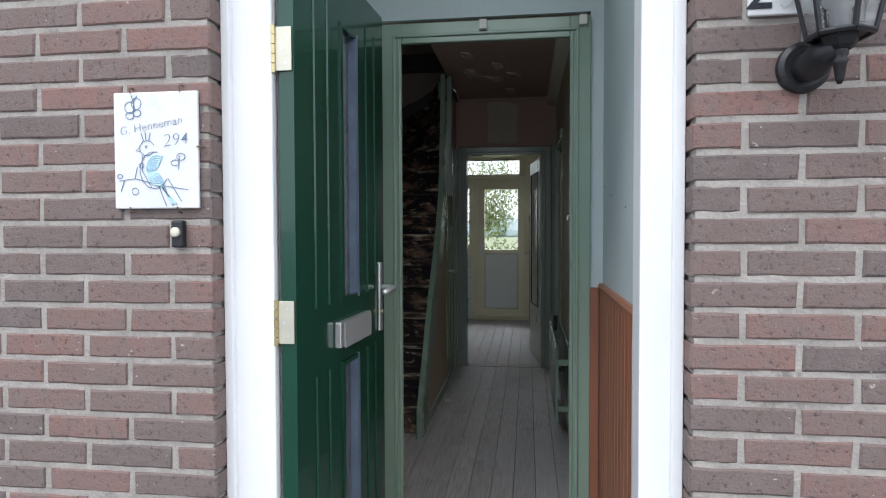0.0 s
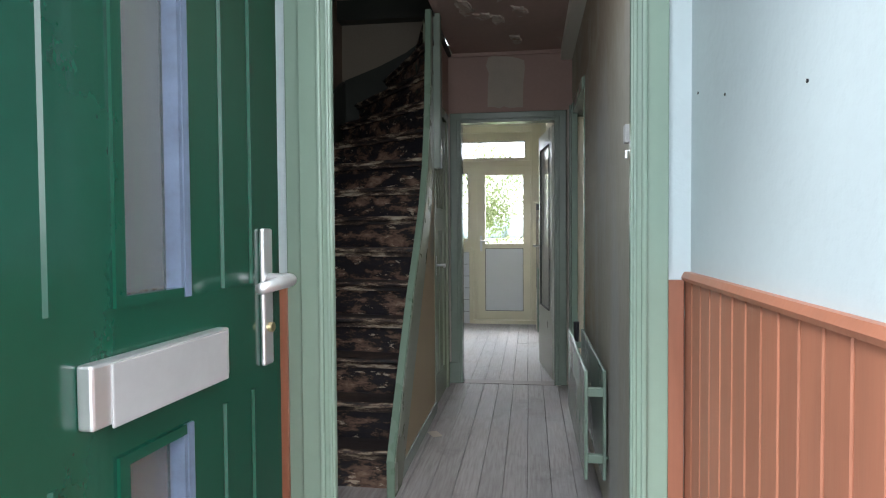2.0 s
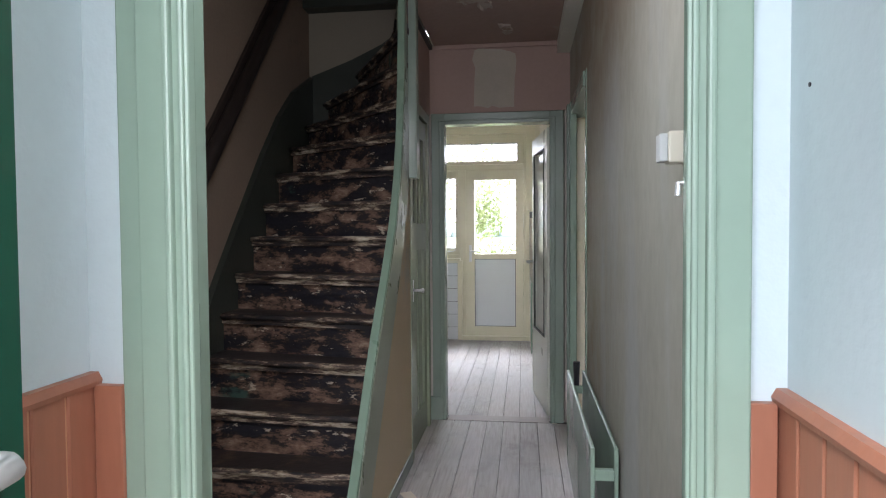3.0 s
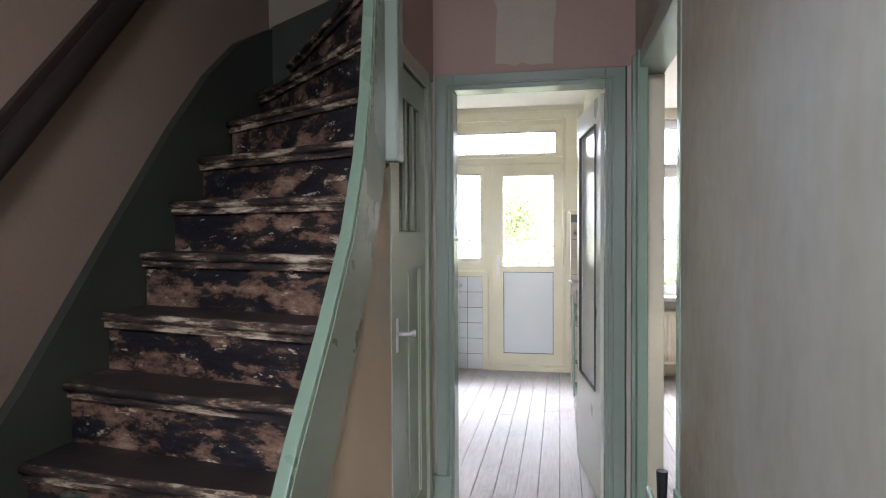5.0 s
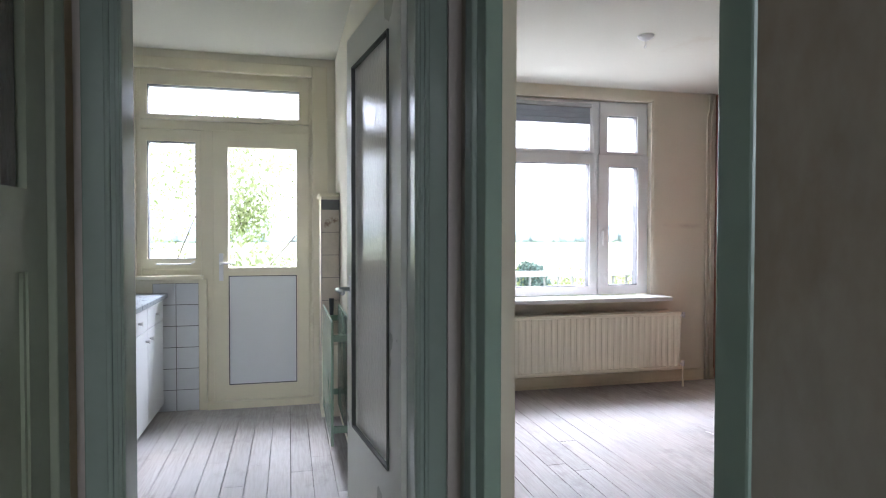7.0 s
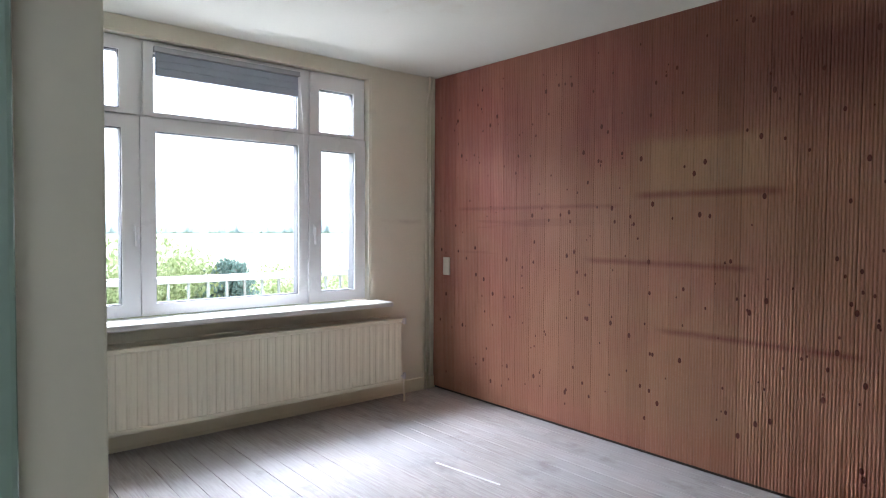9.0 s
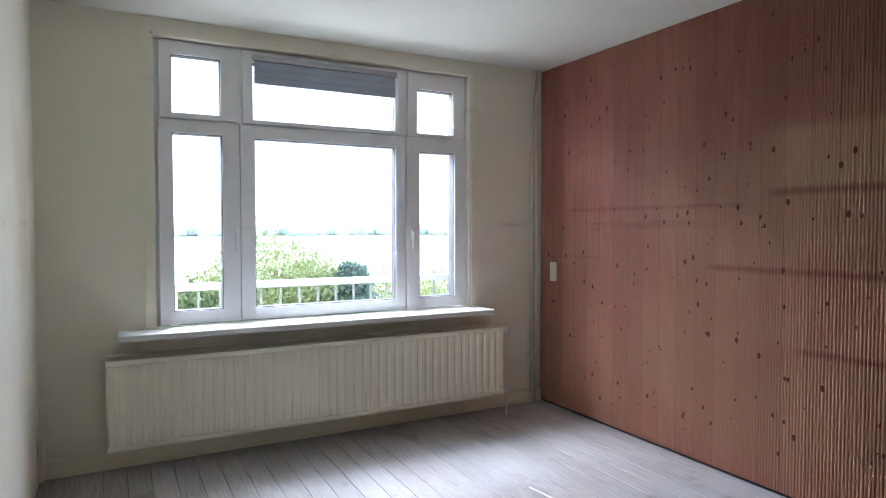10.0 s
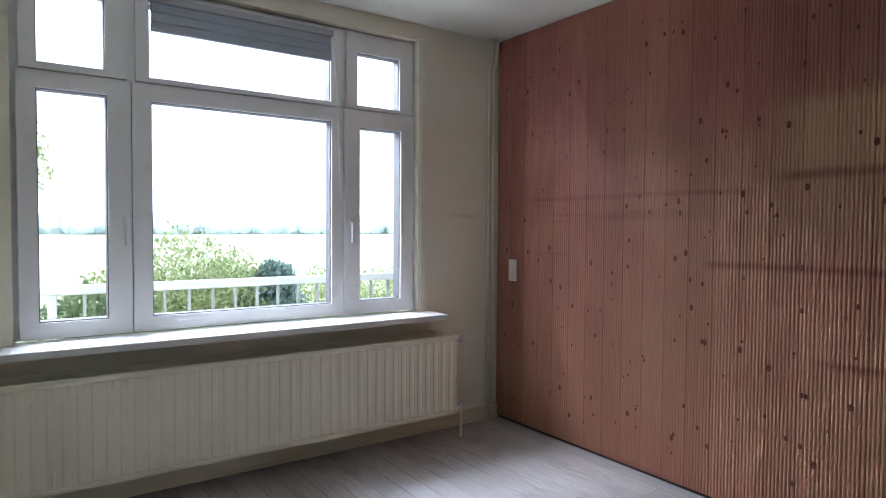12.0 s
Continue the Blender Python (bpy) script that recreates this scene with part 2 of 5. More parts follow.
def smudged(m, z0, z1, col, scale):
    """Adds a worn horizontal smear at one height to a wall paint."""
    nt = m.node_tree
    b = [n for n in nt.nodes if n.type == "BSDF_PRINCIPLED"][0]
    old = b.inputs["Base Color"].links[0].from_socket
    co = nt.nodes.new("ShaderNodeTexCoord")
    xyz = nt.nodes.new("ShaderNodeSeparateXYZ")
    nt.links.new(co.outputs["Object"], xyz.inputs[0])
    mr = nt.nodes.new("ShaderNodeMapRange")
    mr.inputs["From Min"].default_value, mr.inputs["From Max"].default_value = z0, z1
    nt.links.new(xyz.outputs[2], mr.inputs["Value"])
    band = ramp(nt, mr.outputs[0], [(0.0, (0, 0, 0)), (0.45, (1, 1, 1)), (0.55, (1, 1, 1)), (1.0, (0, 0, 0))])
    n = ramp(nt, noise_node(nt, scale, 5, (1, 1, 2)).outputs[0], [(0.45, (0, 0, 0)), (0.65, (0.5, 0.5, 0.5))])
    nt.links.new(mixed(nt, mixed(nt, 1.0, band.outputs[0], n.outputs[0], "MULTIPLY"), old, col), b.inputs["Base Color"])


def leaf_material(name, a, b2):
    m, nt, b = nodes_of(name)
    geo = nt.nodes.new("ShaderNodeNewGeometry")
    c = ramp(nt, geo.outputs["Random Per Island"], [(0, a), (1, b2)])
    nt.links.new(c.outputs[0], b.inputs["Base Color"])
    b.inputs["Roughness"].default_value = 0.6
    tr = nt.nodes.new("ShaderNodeBsdfTranslucent")
    nt.links.new(c.outputs[0], tr.inputs[0])
    mix = nt.nodes.new("ShaderNodeMixShader")
    mix.inputs[0].default_value = 0.5
    nt.links.new(b.outputs[0], mix.inputs[1])
    nt.links.new(tr.outputs[0], mix.inputs[2])
    nt.links.new(mix.outputs[0], nt.nodes["Material Output"].inputs[0])
    return m


BRICK = brick_material()
MORTAR = paint("lime_mortar", (0.345, 0.32, 0.295), 0.95, 0.26, 14, 1.0, 110, stain=(0.24, 0.22, 0.205), stain_at=0.6)
WHITE = paint("white_frame_paint", (0.80, 0.81, 0.82), 0.35, 0.03, 4, 0.05)
CREAM_EDGE = paint("aged_white_paint", (0.62, 0.61, 0.56), 0.45, 0.06, 5, 0.1)
DOOR_GREEN = paint("dark_green_gloss_paint", (0.004, 0.048, 0.028), 0.2, 0.15, 2.5, 0.06, 35, coat=0.3)
HINGE = paint("pale_brass_plate", (0.62, 0.60, 0.50), 0.45, 0.08, 20, 0.1, metal=0.6)
FLAP = paint("dull_grey_flap", (0.30, 0.30, 0.295), 0.5, 0.08, 12, 0.05)
BEAD_BLUE = paint("worn_blue_grey_bead", (0.11, 0.145, 0.21), 0.5, 0.25, 20, 0.3)
SAGE = paint("sage_green_gloss_paint", (0.245, 0.335, 0.265), 0.22, 0.05, 3, 0.12, 30)
SAGE_DIM = paint("greyish_green_paint", (0.235, 0.29, 0.24), 0.22, 0.07, 3, 0.12, 30)
STEEL = paint("brushed_steel", (0.74, 0.74, 0.74), 0.38, 0.05, 8, 0.03, 90, metal=0.85)
BRASS = paint("tarnished_brass", (0.55, 0.47, 0.27), 0.35, 0.12, 15, 0.1, metal=1.0)
BLACK = paint("black_powder_coat", (0.012, 0.013, 0.016), 0.45, 0.2, 20, 0.2, 120)
PORCH_WALL = paint("pale_blue_wall_paint", (0.52, 0.60, 0.61), 0.75, 0.05, 2.2, 0.35, 45, stain=(0.46, 0.47, 0.44), stain_at=0.68)
PORCH_CEIL = paint("pale_green_porch_ceiling", (0.50, 0.56, 0.47), 0.7, 0.05)
WAINSCOT = paint("red_brown_wainscot_stain", (0.36, 0.145, 0.085), 0.42, 0.14, 5, 0.10, 30, (3, 3, 0.4), per_object=0.18)
WAINSCOT_GROOVE = paint("pale_wainscot_groove", (0.52, 0.27, 0.16), 0.5, 0.1, 8, 0.05)
HALL_WALL = hall_wall_material()
PINK_WALL = paint("faded_pink_wall", (0.39, 0.275, 0.235), 0.85, 0.10, 1.8, 0.25, 45, stain=(0.34, 0.28, 0.23), stain_at=0.6)
HALL_CEIL = paint("peeling_pink_ceiling", (0.36, 0.25, 0.21), 0.85, 0.12, 2.5, 0.5, 30, stain=(0.42, 0.36, 0.29), stain_at=0.66)
BEIGE = paint("bare_beige_board", (0.47, 0.375, 0.25), 0.8, 0.08, 2, 0.2, stain=(0.36, 0.36, 0.30), stain_at=0.58)
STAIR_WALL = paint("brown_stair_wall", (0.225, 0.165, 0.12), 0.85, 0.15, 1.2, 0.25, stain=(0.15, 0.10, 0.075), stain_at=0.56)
DARK_GREEN_TRIM = paint("dark_grey_green_trim", (0.035, 0.041, 0.032), 0.45, 0.2, 4, 0.2)
STRING_EDGE = paint("sage_string_edge_paint", (0.20, 0.29, 0.215), 0.3, 0.08, 3, 0.12, 30)
OLIVE = paint("olive_grey_gloss_paint", (0.26, 0.295, 0.205), 0.22, 0.08, 2.5, 0.12, 30)
STRING = paint("dull_olive_green_paint", (0.19, 0.215, 0.15), 0.28, 0.10, 2.5, 0.12, 30, stain=(0.225, 0.235, 0.165), stain_at=0.55)
DIRTY_TILE = paint("grimy_cream_tile", (0.52, 0.46, 0.37), 0.35, 0.12, 14, 0.1, stain=(0.20, 0.13, 0.09), stain_at=0.60)
PALE_STRIP = paint("pale_bare_wall", (0.47, 0.43, 0.37), 0.85, 0.08, 3, 0.2)
# beige darkened so the colour carries the shade at the stair's back
STAIR_BACK = paint("beige_wall_with_shade", (0.27, 0.235, 0.18), 0.85, 0.1, 2, 0.2)
STAIR = flaking_stair_material()
NOSING = nosing_material()
TREAD = paint("worn_black_tread_paint", (0.028, 0.022, 0.021), 0.5, 0.3, 5, 0.4, 40, stain=(0.10, 0.065, 0.045), stain_at=0.56)
BOARDS = board_material("whitewashed_floorboards", (0.50, 0.475, 0.46), (0.36, 0.32, 0.30), (0.43, 0.385, 0.36), 0.14)
GAP = paint("dark_floor_gap", (0.05, 0.045, 0.04), 0.9, 0.2)
CREAM = paint("cream_gloss_paint", (0.77, 0.72, 0.555), 0.35, 0.04, 4, 0.06)
KITCHEN_WALL = paint("cream_kitchen_wall", (0.76, 0.72, 0.59), 0.8, 0.05, 2, 0.2)
UPVC = paint("white_upvc", (0.80, 0.80, 0.80), 0.3, 0.015, 4, 0.0)
PANEL_WHITE = paint("white_door_panel", (0.74, 0.76, 0.77), 0.4, 0.02)
GASKET = paint("grey_gasket", (0.10, 0.10, 0.105), 0.6, 0.1)
CEILING = paint("off_white_ceiling_plaster", (0.66, 0.645, 0.565), 0.9, 0.05, 0.9, 0.12, 50, stain=(0.60, 0.56, 0.46), stain_at=0.64)
LIVING_WALL = paint("off_white_wallpaper", (0.79, 0.75, 0.615), 0.85, 0.05, 1.2, 0.2, 60, stain=(0.72, 0.645, 0.46), stain_at=0.60)
smudged(LIVING_WALL, 1.42, 1.475, (0.42, 0.35, 0.27), 3.0)
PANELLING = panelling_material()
KNOT = paint("dark_pine_knot", (0.105, 0.030, 0.019), 0.9, 0.3, 30, 0.1)
RADIATOR = paint("cream_radiator_enamel", (0.80, 0.765, 0.62), 0.38, 0.03, 4, 0.04)
SILL = paint("grey_white_sill", (0.70, 0.70, 0.68), 0.45, 0.06, 5, 0.15)
TILE = paint("white_glazed_tile", (0.76, 0.78, 0.80), 0.15, 0.03, 5, 0.02, per_object=0.06)
GROUT = paint("dark_tile_grout", (0.16, 0.16, 0.16), 0.9, 0.2)
WORKTOP = paint("blue_grey_worktop", (0.25, 0.29, 0.33), 0.3, 0.1, 30, 0.05)
CABINET = paint("white_cabinet_laminate", (0.74, 0.76, 0.78), 0.4, 0.02)
GLASS = glass_material("clear_glass")
FROSTED = glass_material("hammered_glass", 0.10, 0.16, (0.93, 0.92, 0.85), 0.10)
DARK_GLASS = glass_material("reeded_cupboard_glass", 0.25, 0.8, (0.35, 0.30, 0.27))
DOOR_GLASS = glass_material("obscure_door_glass", 0.10, 0.06, (0.78, 0.82, 0.82), 0.92)
LAMP_GLASS = glass_material("lantern_glass", 0.08, 0.1, (0.85, 0.87, 0.88))
BLIND = paint("blue_grey_blind", (0.36, 0.40, 0.47), 0.6, 0.06, 8, 0.1)
PLASTIC = paint("ivory_plastic", (0.66, 0.63, 0.52), 0.4, 0.04)
PAPER = paint("cream_paper_scrap", (0.66, 0.60, 0.50), 0.9, 0.08)
INK = paint("blue_ink", (0.14, 0.23, 0.38), 0.6, 0.1)
NUMBER_INK = paint("dark_number_ink", (0.02, 0.022, 0.03), 0.5, 0.1)
ENAMEL = paint("white_enamel_plate", (0.72, 0.73, 0.74), 0.3, 0.05, 8, 0.05)

# ---------------------------------------------------------------- mesh tools
def box(bm, x0, x1, y0, y1, z0, z1, m=None):
    vs = [bm.verts.new(p) for p in ((x0, y0, z0), (x1, y0, z0), (x1, y1, z0), (x0, y1, z0), (x0, y0, z1), (x1, y0, z1), (x1, y1, z1), (x0, y1, z1))]
    if m is not None:
        for v in vs:
            v.co = m @ v.co
    for f in ((3, 2, 1, 0), (4, 5, 6, 7), (0, 1, 5, 4), (1, 2, 6, 5), (2, 3, 7, 6), (3, 0, 4, 7)):
        bm.faces.new([vs[i] for i in f])
    return vs


def prism(bm, poly, a, b, axis="x", m=None):
    """A polygon drawn in the two other axes, drawn out from a to b along one axis."""
    def at(p, t):
        u, v = p
        co = Vector({"x": (t, u, v), "y": (u, t, v), "z": (u, v, t)}[axis])
        return m @ co if m is not None else co
    lo, hi = [bm.verts.new(at(p, a)) for p in poly], [bm.verts.new(at(p, b)) for p in poly]
    n = len(poly)
    fs = [bm.faces.new(lo[::-1]), bm.faces.new(hi)]
    fs += [bm.faces.new((lo[i], lo[(i + 1) % n], hi[(i + 1) % n], hi[i])) for i in range(n)]
    bmesh.ops.recalc_face_normals(bm, faces=fs)


def tube(bm, pts, r, sides=10, m=None):
    """A round bar along points."""
    pts = [Vector(p) for p in pts]
    if m is not None:
        pts = [m @ p for p in pts]
    rings = []
    for i, p in enumerate(pts):
        d = (pts[min(i + 1, len(pts) - 1)] - pts[max(i - 1, 0)]).normalized()
        q = d.to_track_quat("Z", "Y")
        rr = r[i] if isinstance(r, (list, tuple)) else r
        rings.append([bm.verts.new(p + q @ Vector((rr * math.cos(2 * math.pi * k / sides), rr * math.sin(2 * math.pi * k / sides), 0))) for k in range(sides)])
    for a, b in zip(rings, rings[1:]):
        for k in range(sides):
            bm.faces.new((a[k], a[(k + 1) % sides], b[(k + 1) % sides], b[k]))
    bm.faces.new(rings[0][::-1])
    bm.faces.new(rings[-1])


def part(name, bm, material, parent=None, label="", bevel=0.0, smooth=False, keep=None):
    """Links a bmesh, drawn in world metres, as one mesh object, under its parent if it has one."""
    if bevel:
        bmesh.ops.bevel(bm, geom=list(bm.edges), offset=bevel, segments=2, affect="EDGES", profile=0.5, clamp_overlap=True)
    base = Vector((0, 0, 0))
    o = parent
    while o is not None:
        base += o.location
        o = o.parent
    if parent is None and keep is None:
        c = [v.co for v in bm.verts]
        lo = Vector([min(p[i] for p in c) for i in range(3)])
        hi = Vector([max(p[i] for p in c) for i in range(3)])
        own = Vector(((lo.x + hi.x) / 2, (lo.y + hi.y) / 2, lo.z))
    else:
        own = base
    for v in bm.verts:
        v.co -= own
    me = bpy.data.meshes.new(name)
    bm.to_mesh(me)
    bm.free()
    me.materials.append(material)
    if smooth:
        me.polygons.foreach_set("use_smooth", [True] * len(me.polygons))
    ob = new(name, me)
    if parent is None:
        ob.location = own
    else:
        ob.parent = parent
    if label:
        ob["label"] = label
    return ob


def thing(name, x, y, z, label, category, group="", kind=""):
    ob = new(name)
    ob.location = (x, y, z)
    ob.empty_display_size = 0.1
    return tagged(ob, label, category, group, kind)


def boxes(name, material, parent, *cuboids, label="", bevel=0.0, m=None):
    bm = bmesh.new()
    for c in cuboids:
        box(bm, *c, m)
    return part(name, bm, material, parent, label, bevel)


def structure(name, material, *cuboids, label="", category="", bevel=0.0):
    ob = boxes(name, material, None, *cuboids, bevel=bevel)
    return tagged(ob, label, category or name.split("_")[0], kind="structure")


# ---------------------------------------------------------------- fitted plan
BRICK_Y, FRAME_Y, YF, YK, YB, YC = 3.03, 3.10, 4.22, 7.62, 10.80, 10.73
HALL_R, HALL_L, XW, LIV_L = 1.48, -0.33, 4.667, 1.415
CEIL_H, CEIL_L, CEIL_K = 2.58, 2.50, 2.575

# ---------------------------------------------------------------- large structure
structure("ground", paint("grey_paving", (0.16, 0.155, 0.15), 0.9, 0.15, 3, 0.4), (-600, 600, -600, YF - 0.9, -0.5, -0.16), label="grey paved ground before the house", category="ground")
structure("ground_garden", paint("meadow_grass", (0.31, 0.345, 0.20), 0.95, 0.2, 0.15, 0.5, 2.0), (-600, 600, 11.3, 1400, -3.6, -3.0), label="pale green meadow stretching to the horizon", category="ground")
structure("foundation_wall", MORTAR, (-3, 7, 3.15, 11.0, -3.3, -0.12), label="grey masonry below the floor", category="wall")
# front wall behind the bricks
structure("wall_front", MORTAR, (-3.0, 0.438, BRICK_Y + 0.0045, 3.26, -0.3, 5.4), (1.581, 7.0, BRICK_Y + 0.0045, 3.26, -0.3, 5.4), (0.447, 1.572, BRICK_Y + 0.0045, 3.26, 2.42, 5.4), label="front wall of lime mortar bedding", category="wall")
# side walls and roof are unseen, added to shut out the sky's light
structure("wall_house_left", MORTAR, (-3.0, -2.8, 3.26, 11.0, -0.3, 5.4), label="unseen plain side wall added to close the house", category="wall")
structure("wall_house_right", MORTAR, (6.8, 7.0, 3.26, 11.0, -0.3, 5.4), label="unseen plain side wall added to close the house", category="wall")
structure("roof", MORTAR, (-3.1, 7.1, 2.9, 11.3, 5.4, 5.6), label="unseen flat slab added to shut the sky out", category="roof")
# porch
structure("wall_porch_left", PORCH_WALL, (0.36, 0.50, 3.26, YF + 0.02, -0.1, 2.62), label="pale blue porch wall", category="wall")
structure("wall_porch_right", PORCH_WALL, (1.52, 1.66, 3.26, YF + 0.02, -0.1, 2.62), label="pale blue porch wall with small stains", category="wall")
structure("wall_porch_back", PORCH_WALL, (0.50, 0.56, YF - 0.002, YF + 0.025, 0, 2.62), (1.468, 1.52, YF - 0.002, YF + 0.025, 0, 2.62), (0.56, 1.468, YF - 0.002, YF + 0.025, 2.218, 2.62), label="pale narrow wall round the inner door frame", category="wall")
structure("ceiling_porch", PORCH_CEIL, (0.36, 1.66, 3.26, YF + 0.1, 2.62, 2.70), label="pale green porch ceiling", category="ceiling")
structure("floor_porch", GAP, (0.36, 1.66, 3.05, YF + 0.1, -0.12, -0.004), label="dark porch floor", category="floor")
# hall
structure("floor_sub_hall", GAP, (HALL_L - 0.1, 1.54, YF + 0.02, YK + 0.02, -0.12, -0.022), label="dark boards below the hall floor", category="floor")
structure("wall_hall_right", HALL_WALL, (HALL_R, HALL_R + 0.07, YF + 0.026, 6.555, -0.1, CEIL_H), (HALL_R, HALL_R + 0.07, 6.555, 7.50, 2.06, CEIL_H), (HALL_R, HALL_R + 0.07, 7.50, YK + 0.08, -0.1, CEIL_H), label="bare grey plaster wall with brown damp stains", category="wall")
structure("wall_hall_front", STAIR_WALL, (HALL_L - 0.1, 0.50, YF + 0.01, YF + 0.03, -0.1, 5.2), (0.5, 1.56, YF + 0.026, YF + 0.03, 2.218, CEIL_H), label="dim plaster wall beside the inner door frame", category="wall")
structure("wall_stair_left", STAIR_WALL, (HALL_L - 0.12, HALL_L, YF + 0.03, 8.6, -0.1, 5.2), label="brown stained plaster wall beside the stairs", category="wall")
structure("wall_stair_back", STAIR_BACK, (HALL_L, 0.46, 7.62, 7.70, 0.0, 5.2), label="beige wall behind the stairs, shade put into its colour", category="wall")
structure("wall_kitchen_front", PINK_WALL, (0.46, 0.545, YK, YK + 0.08, 2.12, CEIL_H), (1.443, HALL_R, YK, YK + 0.08, 2.12, CEIL_H), (0.545, 1.443, YK, YK + 0.08, 2.12, CEIL_H), label="faded pink wall round the kitchen door", category="wall")
structure("wall_kitchen_strip", PALE_STRIP, (0.46, 0.545, YK, YK + 0.08, 0, 2.12), (1.443, HALL_R, YK, YK + 0.08, 0, 2.12), label="pale bare wall strips beside the kitchen door frame", category="wall")
structure("ceiling_hall", HALL_CEIL, (0.56, HALL_R + 0.07, YF + 0.03, YK + 0.08, CEIL_H, CEIL_H + 0.1), (HALL_L, 0.56, YF + 0.03, 5.55, CEIL_H, CEIL_H + 0.1), label="pinkish ceiling with peeling paint", category="ceiling")
# unseen walls and ceiling, added to keep the stairwell above dark
structure("wall_landing", STAIR_WALL, (0.56, 0.64, 5.55, YK + 0.08, CEIL_H + 0.1, 5.2), (HALL_L, 0.56, 5.47, 5.55, CEIL_H + 0.1, 5.2), label="unseen brown wall added to darken the upper stair", category="wall")
structure("ceiling_landing", STAIR_WALL, (HALL_L - 0.12, 0.7, 5.4, 8.7, 5.2, 5.3), label="unseen brown ceiling added to darken the upper stair", category="ceiling")
# kitchen
structure("floor_sub_kitchen", GAP, (-0.6, 1.36, YK + 0.02, YC, -0.12, -0.022), label="dark boards below the kitchen floor", category="floor")
structure("wall_kitchen_left", KITCHEN_WALL, (-0.60, -0.45, YK + 0.08, YC, -0.1, CEIL_K), label="cream kitchen wall", category="wall")
structure("wall_kitchen_inner", KITCHEN_WALL, (-0.45, 0.545, YK + 0.08, YK + 0.1, -0.02, CEIL_K), (0.545, 1.36, YK + 0.08, YK + 0.1, 2.12, CEIL_K), label="cream kitchen wall beside the door", category="wall")
structure("wall_kitchen_right", KITCHEN_WALL, (1.36, LIV_L - 0.02, YK + 0.08, YC, -0.1, CEIL_K), label="cream partition wall of the kitchen", category="wall")
structure("ceiling_kitchen", CEILING, (-0.60, 1.40, YK + 0.08, 11.0, CEIL_K, CEIL_K + 0.1), label="off-white kitchen ceiling", category="ceiling")
structure("wall_back_kitchen", KITCHEN_WALL, (-0.60, -0.03, YC, 10.96, -0.1, CEIL_K), (1.235, LIV_L - 0.02, YC, 10.96, -0.1, CEIL_K), (-0.03, 0.42, YC, 10.96, -0.1, 0.95), (-0.03, 1.235, YC, 10.96, 2.47, CEIL_K), label="cream kitchen wall round window and back door", category="wall")
# living room
structure("floor_sub_living", GAP, (LIV_L - 0.02, XW + 0.1, 5.5, YC, -0.12, -0.022), label="dark boards below the living room floor", category="floor")
structure("wall_living_left", LIVING_WALL, (LIV_L - 0.018, LIV_L, YK + 0.08, YC, -0.1, CEIL_L), (HALL_R + 0.072, HALL_R + 0.09, 5.6, 6.555, -0.1, CEIL_L), (HALL_R + 0.072, HALL_R + 0.09, 6.555, 7.50, 2.06, CEIL_L), (HALL_R + 0.072, HALL_R + 0.09, 7.50, YK + 0.08, -0.1, CEIL_L), (LIV_L, HALL_R + 0.09, YK + 0.08, YK + 0.1, -0.1, CEIL_L), label="off-white papered living room wall", category="wall")
structure("wall_window", LIVING_WALL, (LIV_L - 0.018, 1.975, YC, 10.98, -0.1, CEIL_L), (4.05, XW + 0.1, YC, 10.98, -0.1, CEIL_L), (1.975, 4.05, YC, 10.98, -0.1, 0.715), (1.975, 4.05, YC, 10.98, 2.415, CEIL_L), label="off-white papered wall round the wide window", category="wall")
structure("wall_right", GAP, (XW + 0.012, XW + 0.12, 5.5, YC, -0.1, CEIL_L), label="dark wall behind the pine panelling", category="wall")
# unseen wall, added to close the room and keep light out
structure("wall_living_back", LIVING_WALL, (HALL_R + 0.07, XW + 0.1, 5.5, 5.6, -0.1, CEIL_L), label="plain unseen wall added to close the living room", category="wall")
structure("ceiling_living", CEILING, (LIV_L - 0.02, XW + 0.12, 5.5, 10.98, CEIL_L, CEIL_L + 0.1), label="off-white ceiling with yellowed patches", category="ceiling")


# ---------------------------------------------------------------- front frame and door
fr = thing("door_frame", 1.02, FRAME_Y, -0.1, "white painted wooden front door frame in the brick wall", "door frame", kind="structure")
boxes("jamb", WHITE, fr, (0.445, 0.574, FRAME_Y, 3.235, -0.1, 2.40), bevel=0.004)
boxes("jamb", WHITE, fr, (1.474, 1.569, FRAME_Y, 3.20, -0.1, 2.40), bevel=0.004)
boxes("jamb_lip", WHITE, fr, (1.545, 1.571, FRAME_Y - 0.018, FRAME_Y + 0.02, -0.1, 2.40), bevel=0.003)
boxes("jamb_lip", WHITE, fr, (0.447, 0.47, FRAME_Y - 0.018, FRAME_Y + 0.02, -0.1, 2.40), bevel=0.003)
boxes("head", WHITE, fr, (0.574, 1.478, FRAME_Y, 3.235, 2.27, 2.40), bevel=0.004)
boxes("stop", CREAM_EDGE, fr, (1.512, 1.57, 3.20, 3.275, -0.1, 2.42), bevel=0.003)
boxes("stop", CREAM_EDGE, fr, (0.44, 0.574, 3.236, 3.275, -0.1, 2.42), bevel=0.003)
boxes("threshold", GAP, fr, (0.574, 1.478, 3.08, 3.26, -0.1, 0.0), bevel=0.004)


